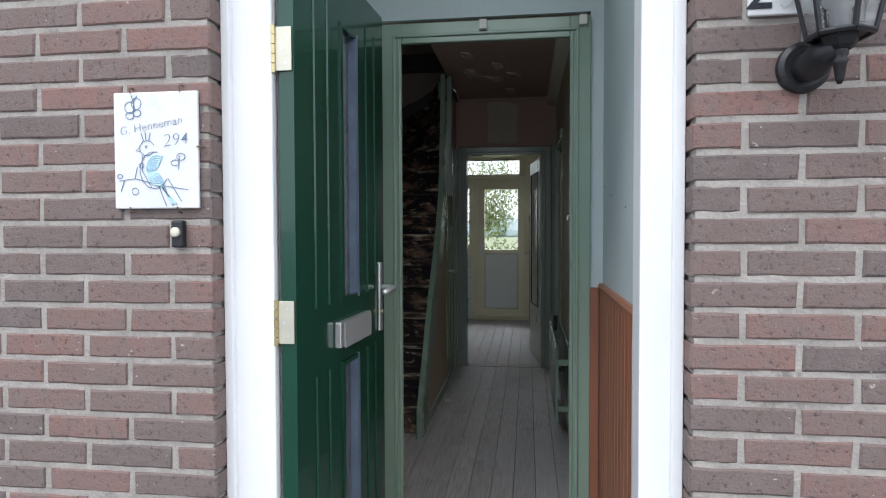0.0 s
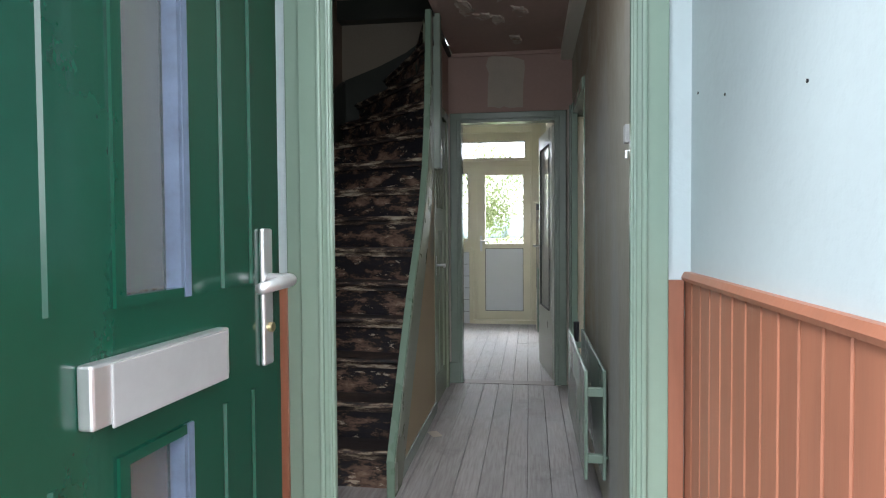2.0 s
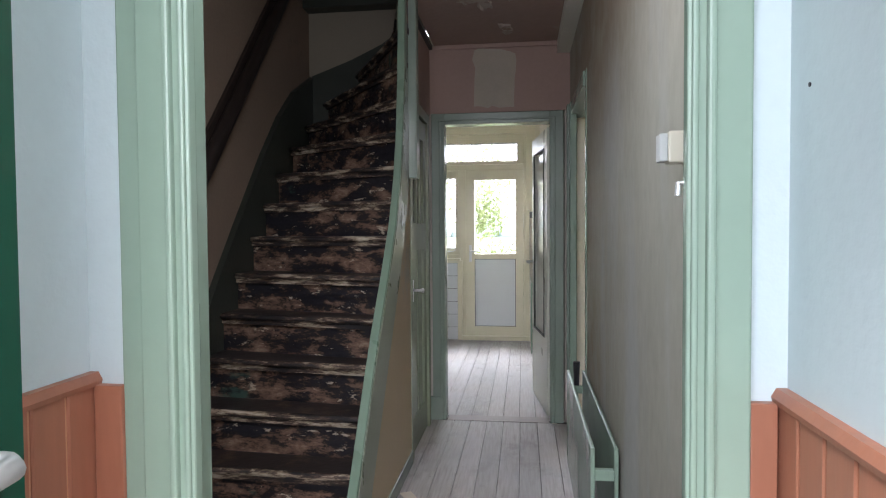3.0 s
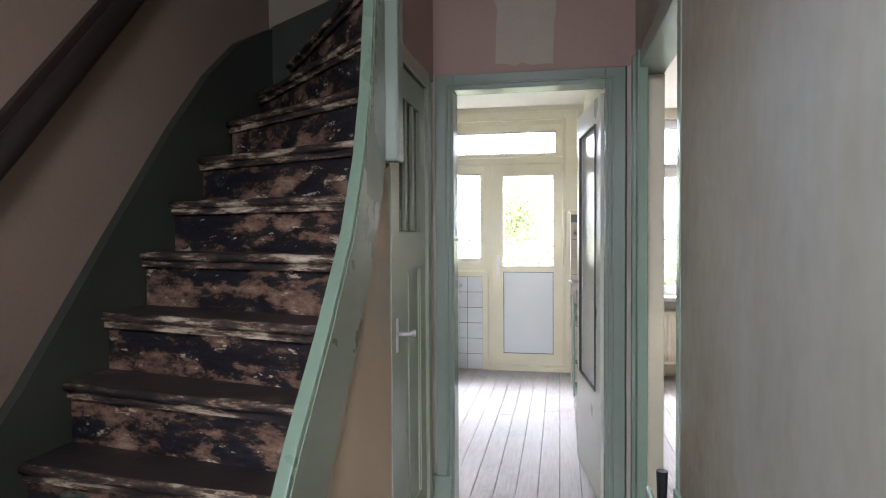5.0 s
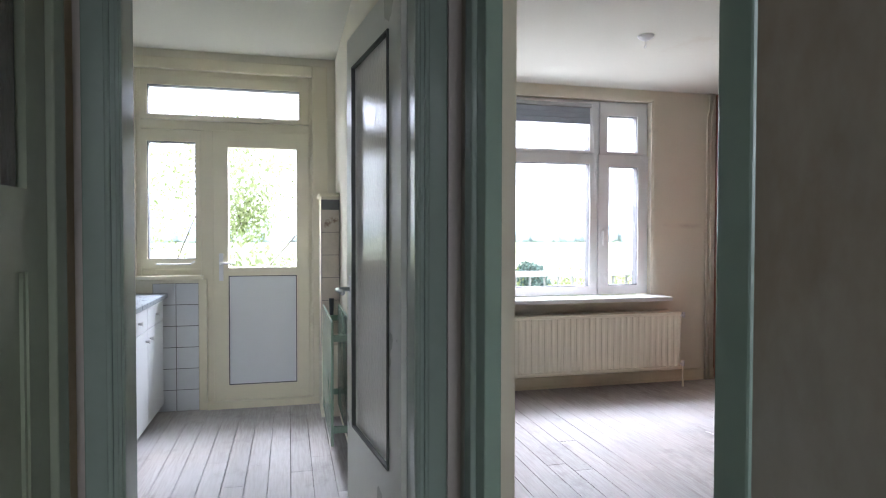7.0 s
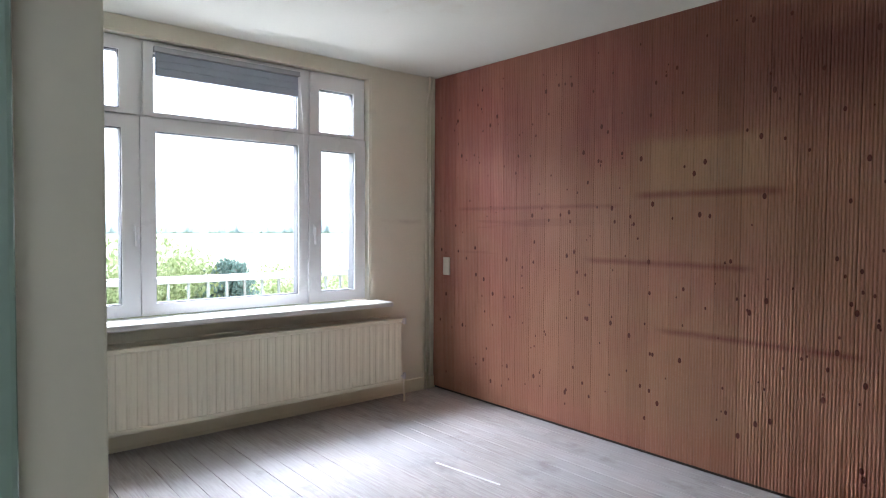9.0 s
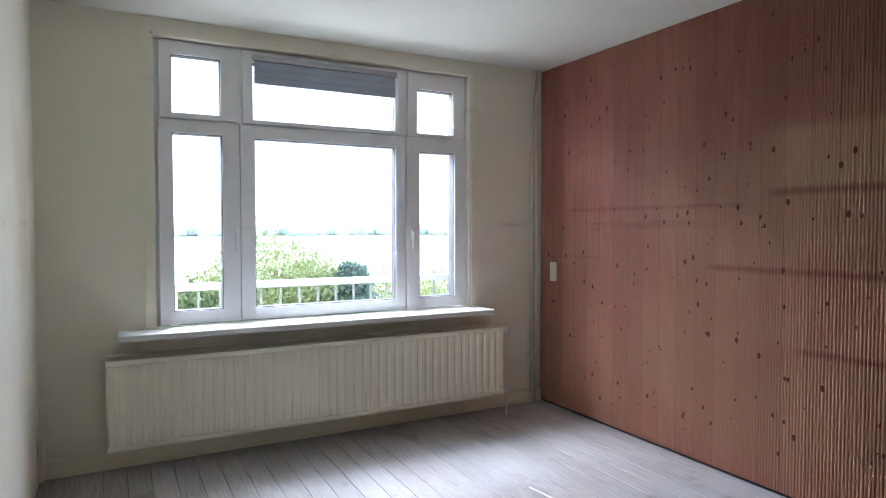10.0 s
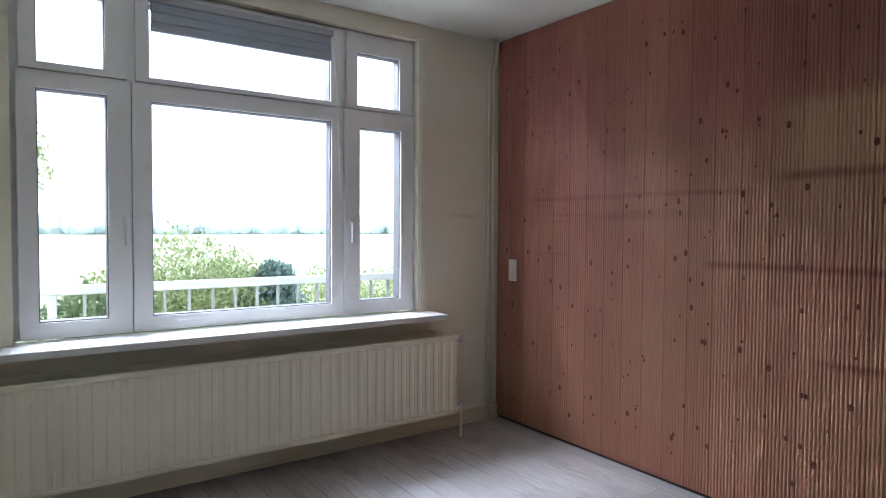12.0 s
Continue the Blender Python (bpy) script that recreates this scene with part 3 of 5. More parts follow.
def front_door():
    x0, x1, y0, y1, z0, z1 = 0.585, 0.626, 3.115, 3.892, 0.02, 2.12
    m = Matrix.Translation((x1, y0, 0)) @ pose(0, 0, 0, 0, 0, -3.5) @ Matrix.Translation((-x1, -y0, 0))
    d = thing("front_door", 0.61, y0, z0, "dark green gloss front door standing open inwards", "door")
    g0, g1 = 3.447, 3.592
    boxes("leaf", DOOR_GREEN, d, (x0, x1, y0, g0, z0, z1), (x0, x1, g1, y1, z0, z1), (x0, x1, g0, g1, z0, 0.2), (x0, x1, g0, g1, 0.925, 1.112), (x0, x1, g0, g1, 1.965, z1), m=m)
    for a, b in ((0.2, 0.925), (1.112, 1.965)):
        boxes("glazing", DOOR_GLASS, d, (x0 + 0.014, x0 + 0.020, g0, g1, a, b), label="narrow obscure glass pane", m=m)
        boxes("glazing_bead", DOOR_GREEN, d, (x1 - 0.012, x1 + 0.005, g0 - 0.006, g0 + 0.012, a, b), (x1 - 0.012, x1 + 0.005, g0 + 0.012, g1 - 0.012, a, a + 0.014), (x1 - 0.012, x1 + 0.005, g0 + 0.012, g1 - 0.012, b - 0.014, b), m=m)
        boxes("glazing_bead", BEAD_BLUE, d, (x1 - 0.022, x1 + 0.003, g1 - 0.016, g1 - 0.009, a, b), (x1 - 0.014, x1 + 0.005, g1 - 0.008, g1 + 0.006, a, b), label="worn bluish glazing bead", m=m)
    for y in (3.245, 3.342, 3.693, 3.785):
        for a, b in ((1.115, 2.02), (0.14, 0.925)):
            bm = bmesh.new()
            prism(bm, [(x1, y - 0.007), (x1 + 0.004, y - 0.003), (x1 + 0.004, y + 0.003), (x1, y + 0.007)], a, b, "z", m)
            part("bead_moulding", bm, DOOR_GREEN, d)
    lb = boxes("letter_plate", STEEL, d, (x1, x1 + 0.022, 3.378, 3.672, 0.978, 1.055), label="brushed steel letter plate", bevel=0.004, m=m)
    boxes("letter_flap", FLAP, lb, (x1 + 0.021, x1 + 0.025, 3.408, 3.664, 0.974, 1.052), bevel=0.002, m=m)
    pl = boxes("handle_plate", STEEL, d, (x1, x1 + 0.010, 3.812, 3.848, 0.960, 1.212), label="brushed steel backplate with lever", bevel=0.004, m=m)
    bm = bmesh.new()
    tube(bm, [(x1 + 0.01, 3.83, 1.118), (x1 + 0.045, 3.83, 1.118), (x1 + 0.055, 3.824, 1.118), (x1 + 0.058, 3.80, 1.117), (x1 + 0.056, 3.71, 1.112)], [0.012, 0.012, 0.012, 0.012, 0.010], 12, m)
    part("lever", bm, STEEL, pl, smooth=True)
    bm = bmesh.new()
    tube(bm, [(x1 + 0.008, 3.83, 1.03), (x1 + 0.018, 3.83, 1.03)], 0.009, 12, m)
    part("lock_cylinder", bm, BRASS, pl)
    for z in (0.40, 1.095, 1.79):
        h = boxes("hinge", HINGE, d, (0.577, 0.622, 3.109, 3.1135, z - 0.055, z + 0.055), label="brass-coloured butt hinge", bevel=0.001)
        bm = bmesh.new()
        for k in range(5):
            tube(bm, [(0.574, 3.108, z - 0.06 + 0.024 * k), (0.574, 3.108, z - 0.06 + 0.024 * k + 0.022)], 0.008, 10)
        part("hinge_knuckle", bm, BRASS, h, smooth=False)
        bm = bmesh.new()
        for dy, dz in ((0.606, 0.035), (0.596, 0.0), (0.606, -0.035)):
            tube(bm, [(dy, 3.1095, z + dz), (dy, 3.108, z + dz)], 0.004, 10)
        part("hinge_screw", bm, STEEL, h)
    boxes("seal_strip", GASKET, d, (x0 - 0.004, x0 - 0.001, y0, y0 + 0.03, z0, z1), m=m)
    return d


front_door()
for y, z in ((3.972, 1.457), (4.16, 1.50), (3.62, 1.40)):
    bm = bmesh.new()
    tube(bm, [(1.521, y, z), (1.5185, y, z), (1.518, y, z)], [0.0022, 0.0032, 0.002], 8)
    tagged(part("nail", bm, BLACK), "small dark nail in the pale porch wall", "nail")

# wainscot: boards and cap rail
def wainscot(x, y0, y1, z1, side, name):
    w = thing(name, x, (y0 + y1) / 2, 0, "red-brown stained wainscot boards with pale grooves", "wainscot", kind="structure")
    n = max(1, round((y1 - y0) / 0.068))
    t = 0.014 * side
    for i in range(n):
        a, b = y0 + (y1 - y0) * i / n, y0 + (y1 - y0) * (i + 1) / n
        bm = bmesh.new()
        prism(bm, [(x + t * 0.5, a + 0.0026), (x + t * 0.85, a + 0.0026), (x + t, a + 0.005), (x + t, b - 0.005), (x + t * 0.85, b - 0.0026), (x + t * 0.5, b - 0.0026)], -0.004, z1 - 0.012, "z")
        part("board", bm, WAINSCOT, w)
    xa, xb = sorted((x, x + t * 0.72))
    boxes("groove_backing", WAINSCOT_GROOVE, w, (xa, xb, y0, y1, -0.004, z1 - 0.014), label="pale wood in the grooves")
    bm = bmesh.new()
    prism(bm, [(x, z1 - 0.012), (x + 0.019 * side, z1 - 0.012), (x + 0.021 * side, z1 - 0.004), (x + 0.014 * side, z1 + 0.008), (x, z1 + 0.008)], y0, y1, "y")
    part("cap_rail", bm, WAINSCOT, w)


wainscot(1.52, 3.262, YF - 0.002, 1.10, -1, "wainscot_right")
wainscot(0.50, 3.262, YF - 0.002, 1.10, 1, "wainscot_left")
wb = thing("wainscot_back", 1.0, YF, 0, "red-brown stained wainscot beside the inner door frame", "wainscot", kind="structure")
boxes("board", WAINSCOT, wb, (1.468, 1.503, YF - 0.018, YF - 0.002, -0.004, 1.09), bevel=0.002)
boxes("board", WAINSCOT, wb, (0.517, 0.562, YF - 0.018, YF - 0.002, -0.004, 1.09), bevel=0.002)


def moulded_frame(name, x0, x1, zt, y, w, depth, mat, label, face=-1, base=-0.0, wt=None):
    """A door frame in a wall across y: jambs and head with a stepped, rounded profile towards the viewer."""
    f = thing(name, (x0 + x1) / 2, y, base, label, "door frame", kind="structure")
    wt = wt or w
    yo = y + face * 0.022
    ya, yb = y, y + depth
    for s, xin in ((-1, x0), (1, x1)):
        xs = sorted((xin, xin + s * w))
        boxes("jamb", mat, f, (xs[0], xs[1], min(yo, ya), yb, base, zt + wt), bevel=0.004)
        xs = sorted((xin + s * w * 0.28, xin + s * w * 0.42))
        boxes("moulding", mat, f, (xs[0], xs[1], yo - 0.012, yo + 0.004, base, zt + wt * 0.42), bevel=0.004)
        xs = sorted((xin + s * w * 0.06, xin + s * w * 0.16))
        boxes("moulding", mat, f, (xs[0], xs[1], yo - 0.007, yo + 0.004, base, zt + wt * 0.16), bevel=0.003)
    boxes("head", mat, f, (x0, x1, min(yo, ya), yb, zt, zt + wt), bevel=0.004)
    boxes("moulding", mat, f, (x0 - w * 0.42, x1 + w * 0.42, yo - 0.012, yo + 0.004, zt + wt * 0.28, zt + wt * 0.42), bevel=0.004)
    return f


inner = moulded_frame("inner_door_frame", 0.682, 1.384, 2.114, YF, 0.084, 0.002, SAGE, "sage green gloss inner door frame without its door")
boxes("jamb_back", SAGE, inner, (0.545, 0.62, YF + 0.088, YF + 0.149, 0, 2.2), bevel=0.006)
# dark strip that gives the gap behind the frame its shade
boxes("rebate", GAP, inner, (0.56, 0.60, YF + 0.032, YF + 0.087, 0, 2.2), label="dark strip put in for the shade behind the frame")
bm = bmesh.new()
for k in range(4):
    tube(bm, [(0.624, YF + 0.090, 1.10 + 0.026 * k), (0.624, YF + 0.090, 1.124 + 0.026 * k)], 0.008, 8)
part("hinge_knuckle", bm, SAGE, inner, "green painted hinge without a door")
boxes("jamb_filler", SAGE, inner, (0.560, 0.598, YF - 0.01, YF + 0.024, 0, 2.2), bevel=0.003)
for x in (0.585, 1.03, 1.435):
    boxes("curtain_clip", CREAM_EDGE, inner, (x - 0.016, x + 0.016, YF - 0.045, YF - 0.02, 2.155, 2.195), label="small off-white screwed bracket", bevel=0.003)
bm = bmesh.new()
tube(bm, [(1.386, YF - 0.002, 1.385), (1.377, YF - 0.002, 1.385), (1.376, YF - 0.004, 1.368)], 0.004, 8)
part("latch_hook", bm, STEEL, inner, "small white metal catch")

# kitchen door frame and leaf
kf = moulded_frame("kitchen_door_frame", 0.630, 1.345, 2.04, YK, 0.09, 0.1, SAGE_DIM, "greyish green painted kitchen door frame", wt=0.075)
boxes("plinth_block", SAGE_DIM, kf, (0.50, 0.612, YK - 0.04, YK, 0, 0.16), bevel=0.004)


def kitchen_door():
    m = pose(1.368, YK + 0.112, 0.012, 0, 0, 97.5)      # leaf runs along its own x, face to -y
    d = thing("kitchen_door", 1.368, YK + 0.112, 0.012, "cream and grey kitchen door with hammered glass, standing open", "door")
    W, Hh, th = 0.70, 2.01, 0.038
    ga, gb, za, zb = 0.125, 0.60, 0.53, 1.885
    LEAF = paint("pale_grey_green_door_paint", (0.60, 0.615, 0.53), 0.3, 0.06, 3, 0.08)
    boxes("leaf", LEAF, d, (0, ga, 0, th, 0, Hh), (gb, W, 0, th, 0, Hh), (ga, gb, 0, th, 0, za), (ga, gb, 0, th, zb, Hh), m=m)
    boxes("hammered_pane", FROSTED, d, (ga, gb, 0.016, 0.022, za, zb), label="hammered obscure glass pane", m=m)
    for y0, y1 in ((-0.006, 0.008), (th - 0.008, th + 0.006)):
        boxes("glazing_bead", DARK_GREEN_TRIM, d, (ga - 0.003, ga + 0.008, y0, y1, za, zb), (gb - 0.008, gb + 0.003, y0, y1, za, zb), (ga + 0.008, gb - 0.008, y0, y1, za, za + 0.008), (ga + 0.008, gb - 0.008, y0, y1, zb - 0.008, zb), label="dark worn glazing bead", m=m)
    for s in (-1, 1):
        yy = -0.004 if s < 0 else th
        pl = boxes("handle_plate", STEEL, d, (W - 0.075, W - 0.04, yy, yy + 0.004, 0.93, 1.10), bevel=0.001, m=m)
        bm = bmesh.new()
        y = yy + (0.002 if s > 0 else 0.002)
        tube(bm, [(W - 0.057, y, 1.05), (W - 0.057, y + s * 0.045, 1.05), (W - 0.07, y + s * 0.052, 1.05), (W - 0.16, y + s * 0.05, 1.045)], 0.009, 10, m)
        part("lever", bm, STEEL, pl, smooth=True)


kitchen_door()

# living room door frame in the hall's right wall (seen edge on)
lf = thing("living_door_frame", HALL_R, 6.96, 0, "sage green door frame between hall and living room", "door frame", kind="structure")
boxes("jamb", SAGE, lf, (HALL_R - 0.004, HALL_R + 0.105, 6.50, 6.556, 0, 2.115), bevel=0.004)
boxes("jamb", SAGE, lf, (HALL_R - 0.022, HALL_R + 0.02, 7.335, 7.505, 0, 2.115), bevel=0.004)
boxes("architrave", SAGE_DIM, lf, (HALL_R - 0.036, HALL_R - 0.02, 7.40, 7.46, 0, 2.115), bevel=0.005)
boxes("head", SAGE, lf, (HALL_R - 0.015, HALL_R + 0.105, 6.556, 7.50, 2.04, 2.115), bevel=0.004)
boxes("lining", CREAM, lf, (HALL_R + 0.021, HALL_R + 0.108, 7.478, 7.503, 0, 2.04), label="cream painted lining of the jamb", bevel=0.003)

# ---------------------------------------------------------------- stairs
RISE = 0.1845
SX0, SX1 = -0.30, 0.515
# inner (newel side) and outer ends of the nosings, from the foot upwards; the last ones wind round the post
INNER = [(SX1, y) for y in (5.52, 5.66, 5.80, 5.94, 6.05, 6.17, 6.31, 6.455, 6.55, 6.595, 6.605, 6.61, 6.62, 6.64, 6.66)]
OUTER = [(SX0, y) for y in (5.53, 5.69, 5.86, 6.03, 6.19, 6.35, 6.54, 6.71, 6.90, 7.13, 7.42)] + [(-0.24, 7.61), (0.0, 7.61), (0.25, 7.61), (0.50, 7.61)]
st = thing("staircase", 0.1, 5.5, 0, "steep wooden winding stairs with dark flaking paint", "stairs", kind="structure")


def nudge(p, q, d):
    """The segment p-q moved by d towards its upper side."""
    v = Vector((q[0] - p[0], q[1] - p[1], 0)).normalized()
    n = Vector((-v.y, v.x))
    return (p[0] + n.x * d, p[1] + n.y * d), (q[0] + n.x * d, q[1] + n.y * d)


for n in range(14):
    z = RISE * (n + 1)
    o0, i0, o1, i1 = OUTER[n], INNER[n], OUTER[n + 1], INNER[n + 1]
    (a, b), (c, d) = nudge(o0, i0, 0.030), nudge(o0, i0, 0.046)
    bm = bmesh.new()
    prism(bm, [a, b, d, c], z - RISE, z - 0.028, "z")
    part("riser", bm, STAIR, st)
    (a, b), (c, d) = nudge(o0, i0, 0.012), nudge(o1, i1, 0.05)
    poly = [a, b, d, c]
    if n == 10:
        poly = [a, b, d, c, (SX0, 7.61)]
    bm = bmesh.new()
    prism(bm, poly, z - 0.028, z, "z")
    part("tread", bm, TREAD, st)
    a, b = nudge(o0, i0, 0.012)
    bm = bmesh.new()
    tube(bm, [(a[0] + (b[0] - a[0]) * k / 12, a[1] + (b[1] - a[1]) * k / 12, z - 0.0145 + 0.0015 * math.sin(k * 2.3 + n)) for k in range(13)], [0.0145 + 0.0012 * math.sin(k * 1.7 + n * 3) for k in range(13)], 8)
    part("nosing", bm, NOSING, st, smooth=True)
    (a, b), (c, d) = nudge(o0, i0, 0.014), nudge(o0, i0, 0.030)
    bm = bmesh.new()
    prism(bm, [a, b, d, c], z - 0.050, z - 0.0285, "z")
    part("scotia", bm, NOSING, st)
bm = bmesh.new()
prism(bm, [(-0.30, 2.0), (-0.30, 2.40), (-0.02, 2.50), (0.20, 2.60), (0.40, 2.74), (0.51, 2.80), (0.51, 2.2)], 7.585, 7.618, "y")
part("back_string", bm, DARK_GREEN_TRIM, st, "dark string along the back wall")
# outer string, rising steeper towards the post
bm = bmesh.new()
prism(bm, [(5.445, 0.0), (5.445, 0.17), (5.56, 0.345), (5.78, 0.665), (5.93, 0.873), (6.12, 1.095), (6.32, 1.36), (6.43, 1.58), (6.50, 1.80), (6.545, 2.05), (6.58, 2.35), (6.60, 2.579), (6.67, 2.579), (6.67, 1.57), (6.62, 1.458), (6.49, 1.231), (6.374, 1.048), (6.173, 0.778), (5.60, 0.0)], 0.515, 0.552, "x")
part("outer_string", bm, STRING_EDGE, st, "green painted stair string", bevel=0.004)
bm = bmesh.new()
prism(bm, [(5.452, 0.004), (5.452, 0.155), (5.57, 0.325), (5.79, 0.645), (5.94, 0.852), (6.13, 1.075), (6.335, 1.345), (6.445, 1.575), (6.515, 1.80), (6.56, 2.05), (6.592, 2.35), (6.61, 2.575), (6.666, 2.575), (6.666, 1.575), (6.617, 1.463), (6.487, 1.236), (6.371, 1.053), (6.170, 0.783), (5.597, 0.004)], 0.5515, 0.5545, "x")
part("string_face", bm, STRING, st, "dull worn olive face of the string")
bm = bmesh.new()
prism(bm, [(5.30, 0.0), (5.30, 0.16), (5.60, 0.50), (5.83, 0.70), (6.05, 0.93), (6.40, 1.35), (6.75, 1.76), (7.00, 2.02), (7.25, 2.22), (7.61, 2.40), (7.61, 1.9), (7.0, 1.4), (6.2, 0.5), (5.7, 0.0)], -0.329, -0.295, "x")
part("wall_string", bm, DARK_GREEN_TRIM, st, "dark grey-green wall string")
boxes("newel_post", SAGE_DIM, st, (0.520, 0.598, 6.672, 6.752, 1.60, 2.579), label="square green newel post hanging from the ceiling", bevel=0.008)
bm = bmesh.new()
prism(bm, [(5.66, 0.0), (6.20, 0.80), (6.50, 1.235), (6.67, 1.55), (6.78, 1.6), (6.78, 0.0)], 0.518, 0.536, "x")
part("spandrel_panel", bm, BEIGE, st, "bare beige board panel under the stairs")
boxes("skirting", SAGE_DIM, st, (0.536, 0.546, 5.62, 6.775, 0.0, 0.075), bevel=0.003)
hr = thing("handrail", -0.28, 6.2, 1.0, "dark brown wooden handrail fixed along the stair wall", "handrail")
bm = bmesh.new()
tube(bm, [(-0.262, 5.36, 0.90), (-0.262, 5.645, 1.20), (-0.262, 6.01, 1.60), (-0.262, 6.42, 2.07), (-0.262, 6.85, 2.57), (-0.262, 7.2, 2.98)], 0.036, 10)
part("rail", bm, paint("dark_brown_rail", (0.018, 0.012, 0.010), 0.5, 0.2), hr, smooth=True)
bm = bmesh.new()
prism(bm, [(5.33, 0.80), (5.645, 1.14), (6.01, 1.54), (6.42, 2.01), (6.85, 2.51), (7.2, 2.92), (7.2, 3.04), (6.85, 2.63), (6.42, 2.13), (6.01, 1.66), (5.645, 1.26), (5.33, 0.92)], -0.3295, -0.308, "x")
part("rail_board", bm, paint("dark_brown_rail_board", (0.030, 0.020, 0.015), 0.6, 0.2, 5, 0.2), hr, bevel=0.003)
for y, z in ((5.8, 1.37), (6.6, 2.28)):
    bm = bmesh.new()
    tube(bm, [(-0.33, y, z - 0.05), (-0.275, y, z - 0.045), (-0.262, y, z - 0.02)], 0.008, 8)
    part("bracket", bm, BLACK, hr)
structure("beam_landing", DARK_GREEN_TRIM, (HALL_L, 0.515, 7.50, 7.615, 2.845, 3.0), label="dark beam at the edge of the landing", category="beam")


def cupboard_door():
    x = 0.528
    f = thing("cupboard_frame", x, 7.1, 0, "greyish green frame of the stair cupboard", "door frame", kind="structure")
    boxes("post", OLIVE, f, (0.47, x + 0.012, 6.782, 6.845, 0, 2.579), bevel=0.004)
    boxes("post", OLIVE, f, (0.47, x + 0.012, 7.43, 7.50, 0, 2.09), bevel=0.004)
    boxes("head", OLIVE, f, (0.47, x + 0.012, 6.845, 7.43, 2.02, 2.09), bevel=0.004)
    boxes("infill", PINK_WALL, f, (0.47, x, 6.845, 7.62, 2.09, 2.579), label="faded pink wall over the cupboard")
    boxes("strip", BEIGE, f, (0.47, x - 0.01, 7.50, 7.62, 0, 2.09))
    d = thing("cupboard_door", x - 0.02, 6.85, 0.01, "greyish green panelled cupboard door with three narrow panes", "door")
    y0, y1, z1 = 6.85, 7.425, 2.01
    ga, gb, za, zb = 6.955, 7.325, 1.36, 1.89
    t0, t1 = x - 0.035, x - 0.003
    boxes("leaf", OLIVE, d, (t0, t1, y0, ga, 0.01, z1), (t0, t1, gb, y1, 0.01, z1), (t0, t1, ga, gb, 0.01, 0.2), (t0, t1, ga, gb, 1.20, za), (t0, t1, ga, gb, zb, z1), (t0, t1 - 0.012, ga, gb, 0.2, 1.20))
    for k in range(3):
        a = ga + (gb - ga) * k / 3
        b = ga + (gb - ga) * (k + 1) / 3
        boxes("pane", DARK_GLASS, d, (t0 + 0.012, t0 + 0.018, a + 0.012, b - 0.012, za, zb), label="narrow dark reeded pane")
        if k:
            boxes("mullion", OLIVE, d, (t0, t1, a - 0.014, a + 0.014, za, zb), bevel=0.004)
    # dark sheet added behind the panes for the cupboard's shaded inside
    boxes("panel_back", GAP, d, (t0 - 0.004, t0 - 0.001, ga - 0.02, gb + 0.02, za - 0.02, zb + 0.02))
    boxes("panel_moulding", OLIVE, d, (t1 - 0.012, t1 - 0.006, 7.13, 7.145, 0.2, 1.2), (t1 - 0.012, t1 - 0.005, ga, ga + 0.012, 0.2, 1.2), (t1 - 0.012, t1 - 0.005, gb - 0.012, gb, 0.2, 1.2))
    pl = boxes("handle_plate", STEEL, d, (t1, t1 + 0.006, 6.885, 6.912, 0.90, 1.03), bevel=0.002)
    bm = bmesh.new()
    tube(bm, [(t1, 6.898, 0.97), (t1 + 0.045, 6.898, 0.97), (t1 + 0.052, 6.91, 0.97), (t1 + 0.05, 6.985, 0.967), (t1 + 0.046, 7.0, 0.95)], 0.008, 10)
    part("lever", bm, STEEL, pl, smooth=True)


cupboard_door()

# ---------------------------------------------------------------- living room window
def sash(parent, x0, x1, z0, z1, gx0, gx1, gz0, gz1, y0, y1, mat=None, handle=None):
    """One light: frame round a pane, with a black gasket."""
    mat = mat or UPVC
    f = boxes("sash", mat, parent, (x0, gx0, y0, y1, z0, z1), (gx1, x1, y0, y1, z0, z1), (gx0, gx1, y0, y1, z0, gz0), (gx0, gx1, y0, y1, gz1, z1))
    boxes("gasket", GASKET, f, (gx0, gx0 + 0.005, y0 + 0.012, y1 - 0.004, gz0, gz1), (gx1 - 0.005, gx1, y0 + 0.012, y1 - 0.004, gz0, gz1), (gx0 + 0.005, gx1 - 0.005, y0 + 0.012, y1 - 0.004, gz0, gz0 + 0.005), (gx0 + 0.005, gx1 - 0.005, y0 + 0.012, y1 - 0.004, gz1 - 0.005, gz1))
    p = boxes("pane", GLASS, f, (gx0 + 0.003, gx1 - 0.003, YB + 0.008, YB + 0.014, gz0 + 0.003, gz1 - 0.003))
    p.visible_shadow = False
    if handle:
        hx, hz = handle
        b = boxes("handle", UPVC, f, (hx - 0.012, hx + 0.012, y0 - 0.012, y0 + 0.001, hz - 0.035, hz + 0.035), bevel=0.003)
        boxes("lever", UPVC, b, (hx - 0.008, hx + 0.008, y0 - 0.035, y0 - 0.012, hz - 0.10, hz + 0.02), bevel=0.005)
    return f


win = thing("window_1", 3.01, YB, 0.76, "wide white framed window with side lights and top lights", "window", kind="structure")
F0, F1 = 10.775, 10.87
boxes("frame", UPVC, win, (1.985, 2.035, F0 + 0.02, F1, 0.76, 2.405), (3.985, 4.035, F0 + 0.02, F1, 0.76, 2.405), (2.035, 3.985, F0 + 0.02, F1, 0.76, 0.775), (2.035, 3.985, F0 + 0.02, F1, 2.375, 2.405), (2.035, 3.985, F0 + 0.02, F1, 1.93, 1.965), (2.425, 2.495, F0 + 0.021, F1 - 0.001, 0.775, 2.375), (3.525, 3.60, F0 + 0.021, F1 - 0.001, 0.775, 2.375))
